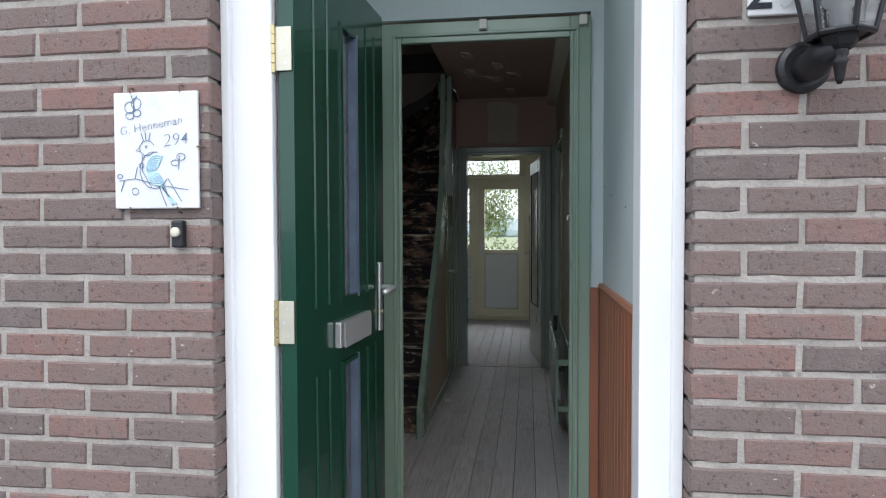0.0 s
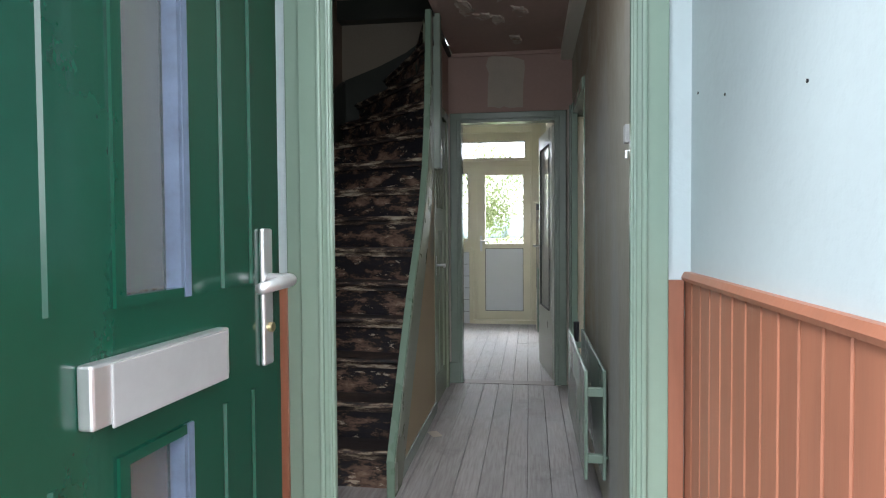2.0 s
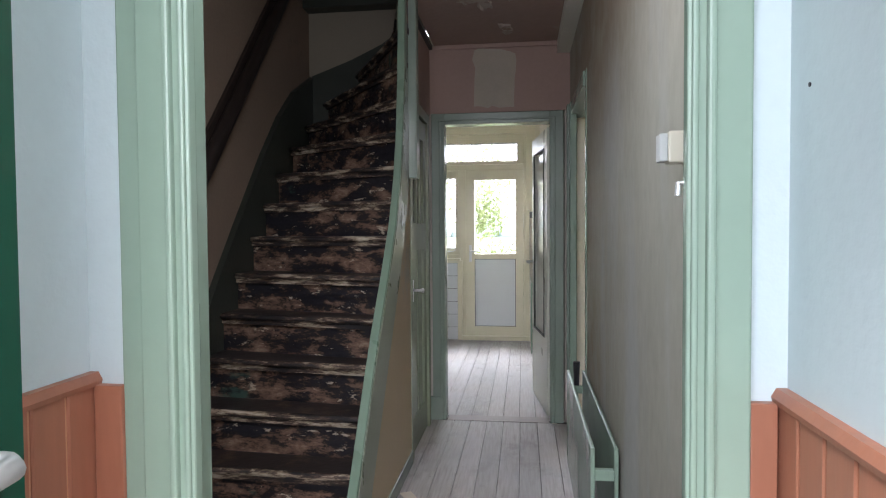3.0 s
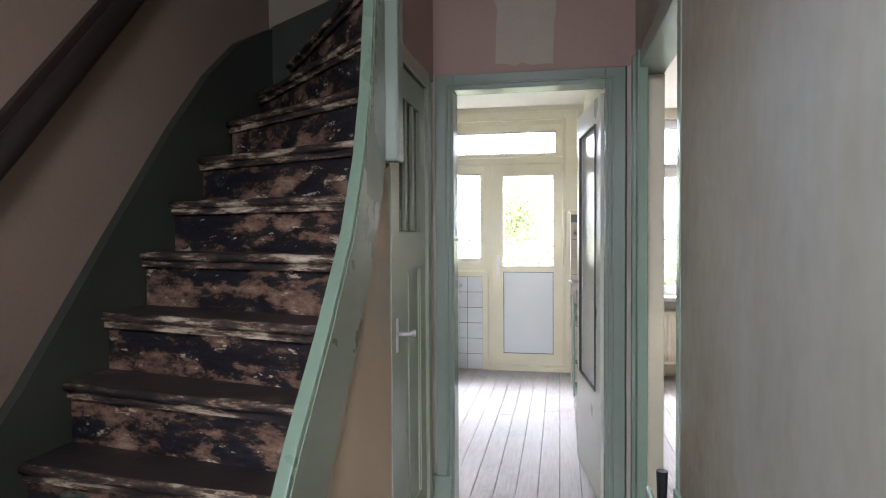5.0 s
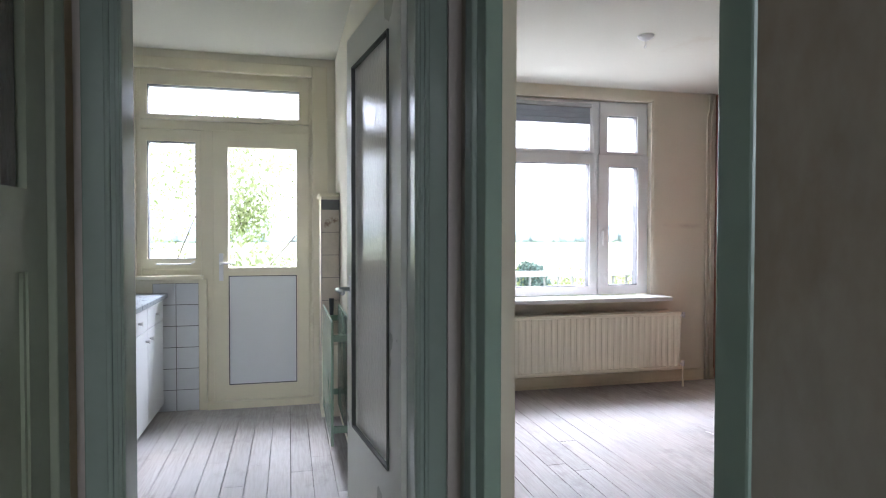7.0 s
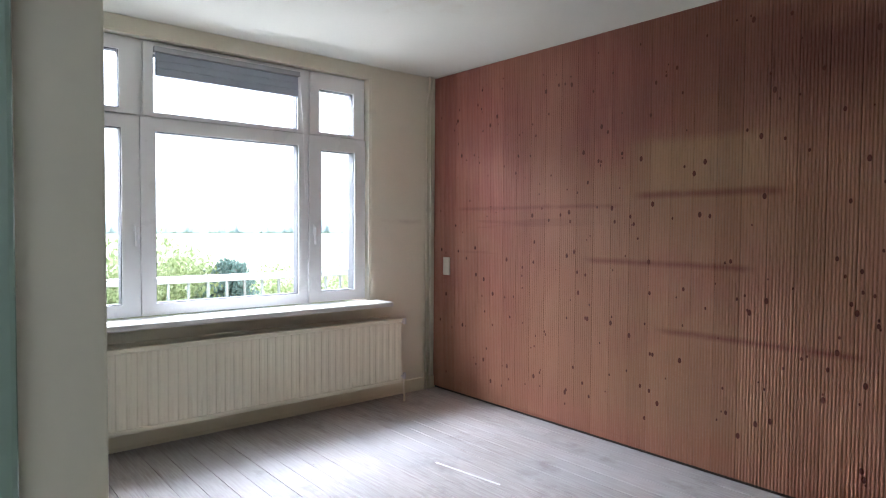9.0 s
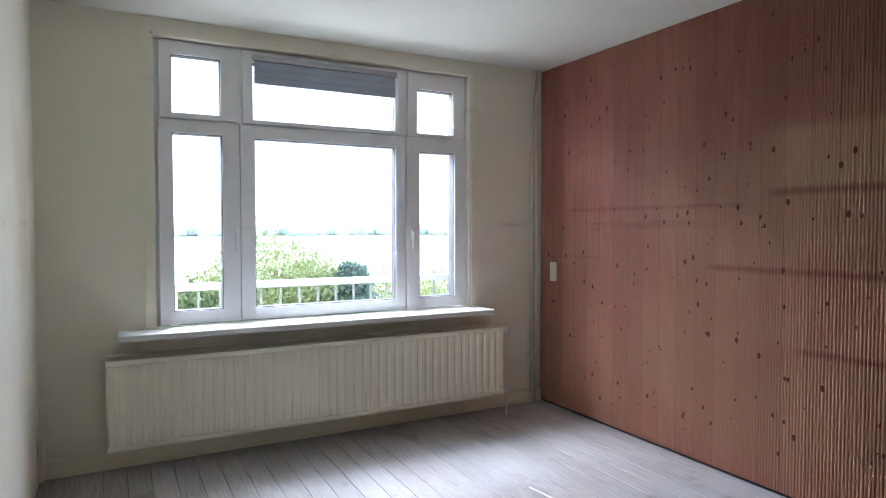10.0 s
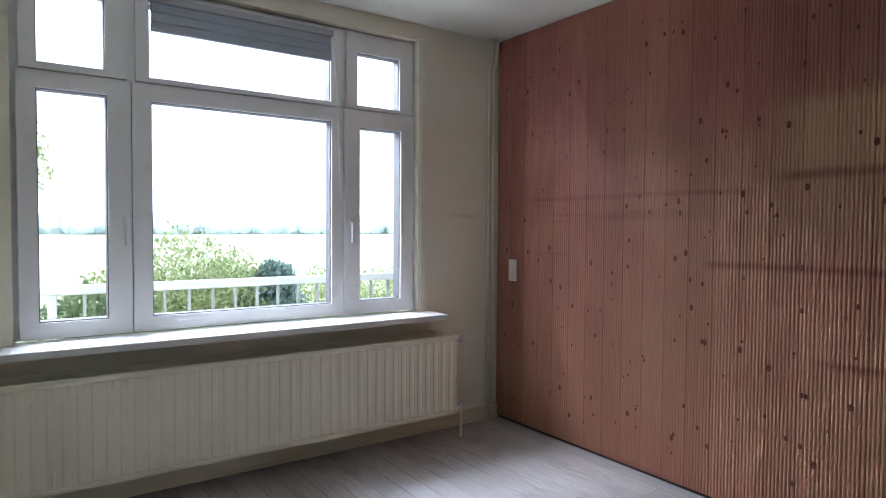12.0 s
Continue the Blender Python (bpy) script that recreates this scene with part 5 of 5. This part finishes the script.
def lantern():
    cx, cy, zb = 1.812, BRICK_Y - 0.13, 1.705
    l = thing("wall_lantern", 1.80, BRICK_Y, 1.6, "black six-sided wall lantern with clear panes", "wall lamp")
    bm = bmesh.new()
    tube(bm, [(1.795, BRICK_Y + 0.004, 1.675), (1.795, BRICK_Y - 0.016, 1.675), (1.795, BRICK_Y - 0.022, 1.675)], [0.054, 0.053, 0.043], 28)
    bp = part("back_plate", bm, BLACK, l)
    bm = bmesh.new()
    tube(bm, [(1.757, BRICK_Y - 0.016, 1.668), (1.757, BRICK_Y - 0.021, 1.668)], 0.005, 10)
    part("screw", bm, STEEL, bp)
    bm = bmesh.new()
    tube(bm, [(1.795, BRICK_Y - 0.015, 1.672), (1.795, BRICK_Y - 0.06, 1.668), (1.797, BRICK_Y - 0.10, 1.68), (cx, cy, 1.685)], [0.03, 0.032, 0.03, 0.024], 14)
    part("arm", bm, BLACK, l, smooth=True)
    bm = bmesh.new()
    tube(bm, [(cx, cy, 1.612), (cx, cy, 1.622), (cx, cy, 1.65), (cx, cy, 1.655), (cx, cy, 1.662), (cx, cy, 1.668), (cx, cy, 1.70)], [0.004, 0.008, 0.012, 0.015, 0.011, 0.015, 0.012], 12)
    part("finial", bm, BLACK, l, smooth=True)
    bm = bmesh.new()
    tube(bm, [(cx, cy, 1.678), (cx, cy, 1.684), (cx, cy, 1.696), (cx, cy, zb - 0.002), (cx, cy, zb)], [0.020, 0.028, 0.034, 0.036, 0.056], 6)
    part("base_pan", bm, BLACK, l)
    r0, r1, zt = 0.056, 0.108, 1.95
    for k in range(6):
        a0, a1 = radians(60 * k + 30), radians(60 * k + 90)
        p = [Vector((cx + r * math.cos(a), cy + r * math.sin(a), z)) for r, a, z in ((r0, a0, zb), (r0, a1, zb), (r1, a1, zt), (r1, a0, zt))]
        nrm = (p[1] - p[0]).cross(p[3] - p[0]).normalized() * 0.003
        bm = bmesh.new()
        vs = [bm.verts.new(q) for q in p] + [bm.verts.new(q - nrm) for q in p]
        for f in ((0, 1, 2, 3), (7, 6, 5, 4), (0, 4, 5, 1), (1, 5, 6, 2), (2, 6, 7, 3), (3, 7, 4, 0)):
            bm.faces.new([vs[i] for i in f])
        part("pane", bm, LAMP_GLASS, l)
        bm = bmesh.new()
        tube(bm, [p[0], p[3]], 0.006, 6)
        tube(bm, [p[0], p[1]], 0.006, 6)
        part("bar", bm, BLACK, l)
    bm = bmesh.new()
    tube(bm, [(cx, cy, zb), (cx, cy, zb + 0.05), (cx, cy, zb + 0.06), (cx, cy, zb + 0.10), (cx, cy, zb + 0.15)], [0.018, 0.018, 0.03, 0.036, 0.02], 14)
    part("bulb", bm, UPVC, l, "white lamp holder and bulb", smooth=True)
    bm = bmesh.new()
    tube(bm, [(cx, cy, zt), (cx, cy, zt + 0.012), (cx, cy, zt + 0.06), (cx, cy, zt + 0.09)], [0.118, 0.118, 0.05, 0.012], 6)
    part("roof_cap", bm, BLACK, l)


lantern()

# ---------------------------------------------------------------- outdoors behind the house
def foliage(name, seed, blobs, n, size, mats, label, trunk=None, category="bush"):
    """A crown of many small leaf clumps on a trunk with limbs."""
    rnd = random.Random(seed)
    b0 = blobs[0]
    t = thing(name, b0[0], b0[1], -3.0, label, category)
    base = Vector((b0[0], b0[1], -3.0))
    bm = bmesh.new()
    for bx0, by0, bz0, br in blobs:
        top = Vector((bx0, by0, bz0))
        mid = (base + top) / 2 + Vector((rnd.uniform(-0.3, 0.3), rnd.uniform(-0.3, 0.3), 0))
        tube(bm, [base, mid, top], [0.05, 0.02, 0.006], 6)
    part("trunk", bm, paint(name + "_bark", (0.09, 0.07, 0.05), 0.9, 0.2, 6, 0.5), t)
    verts, faces = [], []
    for k in range(n):
        bx0, by0, bz0, br = blobs[rnd.randrange(len(blobs))]
        while True:
            d = Vector((rnd.uniform(-1, 1), rnd.uniform(-1, 1), rnd.uniform(-1, 1)))
            if 0.1 < d.length < 1:
                break
        d = d.normalized() * (rnd.random() ** 0.45) * (1 + 0.22 * noise.noise(d * 2.3 + Vector((seed, 0, 0))))
        c = Vector((bx0, by0, bz0)) + d * br
        q = Euler((rnd.uniform(0, 6.3), rnd.uniform(0, 6.3), rnd.uniform(0, 6.3))).to_quaternion()
        s = size * rnd.uniform(0.6, 1.4)
        i = len(verts)
        for u, v in ((-0.5, 0), (0, -0.28), (0.55, 0), (0, 0.28)):
            p = c + q @ Vector((u * s, v * s, 0.08 * s * u)) - base
            verts.append(p)
        faces.append((i, i + 1, i + 2, i + 3))
    me = bpy.data.meshes.new("crown")
    me.from_pydata([tuple(v) for v in verts], [], faces)
    me.materials.append(mats)
    ob = new("crown", me)
    ob.parent = t
    return t


LEAF = leaf_material("green_leaves", (0.20, 0.26, 0.10), (0.36, 0.41, 0.20))
LEAF_BLUE = leaf_material("blue_green_needles", (0.10, 0.17, 0.14), (0.20, 0.28, 0.24))
LEAF_DARK = leaf_material("dark_green_leaves", (0.08, 0.13, 0.06), (0.19, 0.25, 0.11))
foliage("bush", 1, [(3.9, 16.3, 0.25, 1.0), (3.2, 16.4, 0.0, 0.8), (4.5, 16.2, 0.1, 0.8), (3.6, 16.0, -0.2, 0.8), (3.8, 16.1, -1.2, 1.5)], 30000, 0.06, LEAF, "large rounded pale green bush beyond the balcony")
foliage("bush", 2, [(4.95, 15.9, 0.1, 0.55), (5.0, 15.9, 0.5, 0.3), (4.95, 15.9, -0.8, 0.9)], 13000, 0.055, LEAF_BLUE, "blue-green conifer bush beyond the balcony")
foliage("bush", 3, [(6.2, 16.8, -0.2, 0.85), (7.2, 17.0, -0.3, 0.9), (8.2, 17.2, -0.4, 1.0), (6.5, 16.6, -1.2, 1.3)], 20000, 0.06, LEAF, "green bush with reddish tips beyond the balcony")
foliage("bush", 4, [(2.75, 16.0, -0.05, 0.6), (2.6, 16.0, -0.9, 0.9)], 5500, 0.08, LEAF_DARK, "dark green bush beside the balcony")
foliage("tree", 5, [(-2.9, 18.6, 2.3, 1.4), (-1.6, 18.5, 2.1, 1.3), (-0.3, 18.8, 2.7, 1.1), (0.6, 18.5, 2.3, 0.9), (0.2, 18.4, 1.6, 0.6), (1.95, 18.2, 2.2, 0.6)], 9000, 0.075, LEAF, "airy garden tree with sparse dark leaves", category="tree")
foliage("bush", 6, [(0.6, 15.6, 0.2, 0.9), (-0.2, 15.5, 0.0, 1.0), (1.3, 15.8, -0.2, 0.8), (0.4, 15.4, -1.2, 1.4)], 10000, 0.08, LEAF, "fresh green bush behind the kitchen")
# distant wood, its colour paled to carry the haze of the air
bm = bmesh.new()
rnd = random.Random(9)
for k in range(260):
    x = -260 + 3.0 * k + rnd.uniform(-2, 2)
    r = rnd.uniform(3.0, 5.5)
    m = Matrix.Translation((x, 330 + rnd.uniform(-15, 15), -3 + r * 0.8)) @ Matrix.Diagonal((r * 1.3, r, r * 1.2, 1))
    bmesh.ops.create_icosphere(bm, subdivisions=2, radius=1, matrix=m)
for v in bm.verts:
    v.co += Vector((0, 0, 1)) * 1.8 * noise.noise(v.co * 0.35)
dw = part("backdrop_wood", bm, paint("haze_tinted_wood", (0.36, 0.44, 0.47), 0.95, 0.12, 0.05, 0))
tagged(dw, "blue-green wood along the horizon, haze put into its colour", "woods", kind="stuff")
# balcony
structure("floor_balcony", paint("grey_concrete", (0.30, 0.30, 0.29), 0.9, 0.12, 3, 0.3), (-2.5, 6.5, 11.0, 12.35, -0.28, -0.14), label="grey concrete balcony slab", category="floor")
br = thing("balcony_railing", 3.0, 12.25, -0.14, "pale grey metal balcony railing with upright bars", "railing")
RAIL_DARK = paint("grey_baluster_paint", (0.24, 0.26, 0.25), 0.6, 0.15, 6, 0.2)
RAIL = paint("pale_grey_rail_paint", (0.42, 0.44, 0.44), 0.5, 0.12, 6, 0.2)
boxes("handrail", RAIL, br, (-2.5, 6.5, 12.215, 12.285, 0.815, 0.875), bevel=0.008)
boxes("bottom_rail", RAIL, br, (-2.5, 6.5, 12.235, 12.265, 0.0, 0.035))
for k in range(53):
    x = -2.4 + k * 0.165
    boxes("baluster", RAIL_DARK, br, (x - 0.010, x + 0.010, 12.24, 12.26, 0.035, 0.815))
for x in (-1.5, 0.6, 2.2, 4.3, 6.3):
    boxes("post", RAIL, br, (x - 0.025, x + 0.025, 12.225, 12.275, -0.14, 0.815))

# ---------------------------------------------------------------- marks on the hall's ceiling and walls
def flat_patch(name, outline, place, mat, label, category, seed=0):
    """A thin patch with a ragged outline, laid on a wall or ceiling by place(u, v) and place of the back."""
    rnd = random.Random(seed)
    bm = bmesh.new()
    pts = []
    n = len(outline)
    for i in range(n):
        a, b = outline[i], outline[(i + 1) % n]
        for k in range(6):
            t = k / 6
            pts.append((a[0] + (b[0] - a[0]) * t + rnd.uniform(-0.012, 0.012), a[1] + (b[1] - a[1]) * t + rnd.uniform(-0.012, 0.012)))
    lo, hi = [bm.verts.new(place(u, v, 0)) for u, v in pts], [bm.verts.new(place(u, v, 1)) for u, v in pts]
    bm.faces.new(hi)
    for i in range(len(pts)):
        bm.faces.new((lo[i], lo[(i + 1) % len(pts)], hi[(i + 1) % len(pts)], hi[i]))
    bmesh.ops.recalc_face_normals(bm, faces=bm.faces)
    return tagged(part(name, bm, mat), label, category, kind="structure")


FLAKE = paint("loose_plaster_flake", (0.44, 0.37, 0.31), 0.9, 0.12, 12, 0.4, stain=(0.33, 0.24, 0.20), stain_at=0.5)
BARE = paint("bare_plaster_patch", (0.45, 0.40, 0.33), 0.9, 0.1, 5, 0.3)
flat_patch("trim_bare_patch", [(0.84, 2.16), (1.10, 2.15), (1.12, 2.52), (0.83, 2.55)], lambda u, v, d: (u, YK - 0.0015 * d, v), BARE, "pale bare plaster patch over the kitchen door", "patch", 3)
for i, (x, y, w, l) in enumerate(((0.76, 6.62, 0.05, 0.16), (0.86, 6.78, 0.07, 0.06), (0.95, 6.86, 0.05, 0.10), (1.06, 7.30, 0.04, 0.10), (1.10, 6.72, 0.05, 0.09), (0.78, 6.1, 0.04, 0.10), (0.98, 6.42, 0.04, 0.12))):
    flat_patch("trim_paint_flake", [(x - w, y - l), (x + w * 0.6, y - l * 0.7), (x + w, y + l * 0.4), (x - w * 0.3, y + l)], lambda u, v, d: (u, v, CEIL_H - (0.003 + 0.012 * abs(math.sin(u * 31 + v * 17))) * d), FLAKE, "curling pale paint flake on the hall ceiling", "paint flake", i)
structure("trim_cornice", PINK_WALL, (0.56, HALL_R, YK - 0.02, YK, CEIL_H - 0.03, CEIL_H), (HALL_R - 0.02, HALL_R, YF + 0.03, YK - 0.02, CEIL_H - 0.03, CEIL_H), label="small pinkish cornice below the hall ceiling", category="cornice", bevel=0.006)

# ---------------------------------------------------------------- pine panelling, board by board
def panelling():
    w = thing("panelling", XW, 8.0, 0, "reddish reeded pine wall panelling with dark knots", "panelling", kind="structure")
    wd, reed = 0.130, 8
    n = int((YC - 0.01 - 5.65) / wd)
    x = XW + 0.010
    me = None
    for i in range(n):
        y1 = YC - 0.006 - i * wd
        if me is None:
            pts = [(0.0, 0.0)]
            for k in range(reed):
                a = wd / reed
                y = -k * a
                pts += [(-0.0122, y - a * 0.04), (-0.0146, y - a * 0.15), (-0.0165, y - a * 0.34), (-0.0165, y - a * 0.60), (-0.0146, y - a * 0.79), (-0.0122, y - a * 0.90)]
            pts += [(0.0, -wd + 0.0006)]
            bm = bmesh.new()
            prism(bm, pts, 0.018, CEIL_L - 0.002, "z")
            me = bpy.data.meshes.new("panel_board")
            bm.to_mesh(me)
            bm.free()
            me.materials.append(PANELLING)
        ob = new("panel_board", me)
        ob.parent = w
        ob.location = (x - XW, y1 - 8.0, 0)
    rnd = random.Random(4)
    bm = bmesh.new()
    for k in range(400):
        y, z = rnd.uniform(6.2, 10.65), rnd.uniform(0.15, 2.4)
        r = rnd.choice((0.005, 0.006, 0.007, 0.008, 0.010, 0.013))
        vs = [bm.verts.new((x - 0.0172, y + r * 0.8 * math.cos(a * 0.7), z + r * 1.25 * math.sin(a * 0.7))) for a in range(9)]
        bm.faces.new(vs)
    kn = part("knots", bm, KNOT, w, "dark round knots")
    kn["kind"] = "stuff"


panelling()


# ---------------------------------------------------------------- floorboards
def floorboards(name, x0, x1, y0, y1, label, seed, joints=()):
    f = thing(name, (x0 + x1) / 2, (y0 + y1) / 2, 0, label, "floor", kind="structure")
    rnd = random.Random(seed)
    n = max(1, round((x1 - x0) / 0.114))
    w = (x1 - x0) / n
    for i in range(n):
        cuts = [y0] + sorted(c + rnd.uniform(-0.4, 0.4) for c in joints if rnd.random() < 0.6) + [y1]
        for a, b in zip(cuts, cuts[1:]):
            bm = bmesh.new()
            dz = rnd.uniform(-0.0015, 0.0)
            u0, u1 = x0 + i * w + 0.0008 + rnd.uniform(0, 0.0010), x0 + (i + 1) * w - 0.0008
            prism(bm, [(u0, dz - 0.02), (u1, dz - 0.02), (u1, dz - 0.002), (u1 - 0.002, dz), (u0 + 0.002, dz), (u0, dz - 0.002)], a + 0.001, b - 0.001, "y")
            part("floorboard", bm, BOARDS, f)


floorboards("floor_hall", HALL_L, HALL_R, YF + 0.03, YK - 0.03, "worn whitewashed floorboards of the hall", 1)
floorboards("floor_kitchen", -0.45, 1.36, YK + 0.09, YC, "worn whitewashed floorboards of the kitchen", 2, (9.2,))
floorboards("floor_edge", LIV_L, HALL_R, YK + 0.1, YC, "worn whitewashed floorboard along the partition", 5)
floorboards("floor_living", HALL_R, XW + 0.01, 5.6, YC, "worn whitewashed floorboards of the living room", 3, (7.6, 9.3))


# ---------------------------------------------------------------- kitchen tiles
def tiles(name, x0, z0, nx, nz, s, y, label):
    t = thing(name, x0, y, z0, label, "tiles", kind="structure")
    boxes("grout", GROUT, t, (x0 - 0.001, x0 + nx * s, y - 0.003, y - 0.0005, z0, z0 + nz * s))
    for i in range(nx):
        for k in range(nz):
            boxes("tile", TILE, t, (x0 + i * s + 0.0025, x0 + (i + 1) * s - 0.0025, y - 0.008, y - 0.003, z0 + k * s + 0.0025, z0 + (k + 1) * s - 0.0025))


tiles("tiles_back", 0.08, 0.0, 2, 6, 0.153, YC, "white glazed wall tiles with dark joints")
tr = thing("tiled_pier", 1.29, 10.4, 0.0, "narrow pier of grimy cream tiles beside the kitchen radiator", "pier", kind="structure")
boxes("core", KITCHEN_WALL, tr, (1.235, 1.358, 10.33, 10.70, 0.0, 1.53))
boxes("grout", GROUT, tr, (1.233, 1.358, 10.327, 10.33, 0.5, 1.51))
for k in range(6):
    boxes("tile", DIRTY_TILE, tr, (1.236, 1.356, 10.321, 10.327, 0.502 + k * 0.157, 0.655 + k * 0.157))
boxes("ledge", CREAM, tr, (1.22, 1.358, 10.31, 10.70, 1.53, 1.555), bevel=0.004)


# ---------------------------------------------------------------- bricks
def bricks():
    w = thing("brickwork", 1.0, BRICK_Y, 0, "purple-brown brickwork with pale mortar joints", "brickwork", kind="structure")
    rnd = random.Random(7)
    course, length, joint = 0.0696, 0.2365, 0.0145
    shapes = {}

    def shape(L):
        key = (round(L, 3), rnd.randrange(6))
        if key not in shapes:
            bm = bmesh.new()
            hw, hh = L / 2, (course - joint) / 2
            box(bm, -hw, hw, 0, 0.10, -hh, hh)
            bmesh.ops.bevel(bm, geom=[e for e in bm.edges if all(v.co.y < 0.001 for v in e.verts)], offset=0.004, segments=1, affect="EDGES")
            bmesh.ops.subdivide_edges(bm, edges=[e for e in bm.edges if abs(e.verts[0].co.x - e.verts[1].co.x) > 0.03 and all(v.co.y < 0.01 for v in e.verts)], cuts=3)
            for v in bm.verts:
                if v.co.y < 0.01:
                    v.co += Vector((rnd.uniform(-0.002, 0.002), rnd.uniform(-0.001, 0.001), rnd.uniform(-0.0018, 0.0018)))
            me = bpy.data.meshes.new("brick")
            bm.to_mesh(me)
            bm.free()
            me.materials.append(BRICK)
            shapes[key] = me
        return shapes[key]

    far = bmesh.new()

    def lay(xa, xb, z, near):
        L = xb - xa - joint
        if L < 0.03:
            return
        if near:
            ob = new("brick", shape(L))
            ob.parent = w
            ob.location = ((xa + xb) / 2 - 1.0, rnd.uniform(-0.0015, 0.0015), z + course / 2 + rnd.uniform(-0.001, 0.001))
        else:
            box(far, xa + joint / 2, xb - joint / 2, BRICK_Y, BRICK_Y + 0.1, z + joint / 2, z + course - joint / 2)

    left_edge, right_edge = 0.447, 1.572
    for k in range(78):
        z = 0.0388 + (k - 5) * course
        near = 0.45 < z < 1.98
        over = z > 2.41
        x = left_edge + joint / 2
        z -= 0.009
        first = length * (0.5 if k % 2 else 1.0)
        while x > -2.9:
            lay(x - first, x, z, near and x > -0.55)
            x -= first
            first = length
        first = length * (1.0 if k % 2 else 0.5)
        z += 0.009
        x = right_edge - joint / 2
        while x < 6.9:
            lay(x, x + first, z, near and x < 2.45)
            x += first
            first = length
        if over:
            x = left_edge - (length * 0.5 if k % 2 else 0)
            while x < right_edge:
                lay(max(x, left_edge), min(x + length, right_edge), z, False)
                x += length
    rest = part("brick_rest", far, BRICK, w)
    rest["kind"] = "stuff"


bricks()
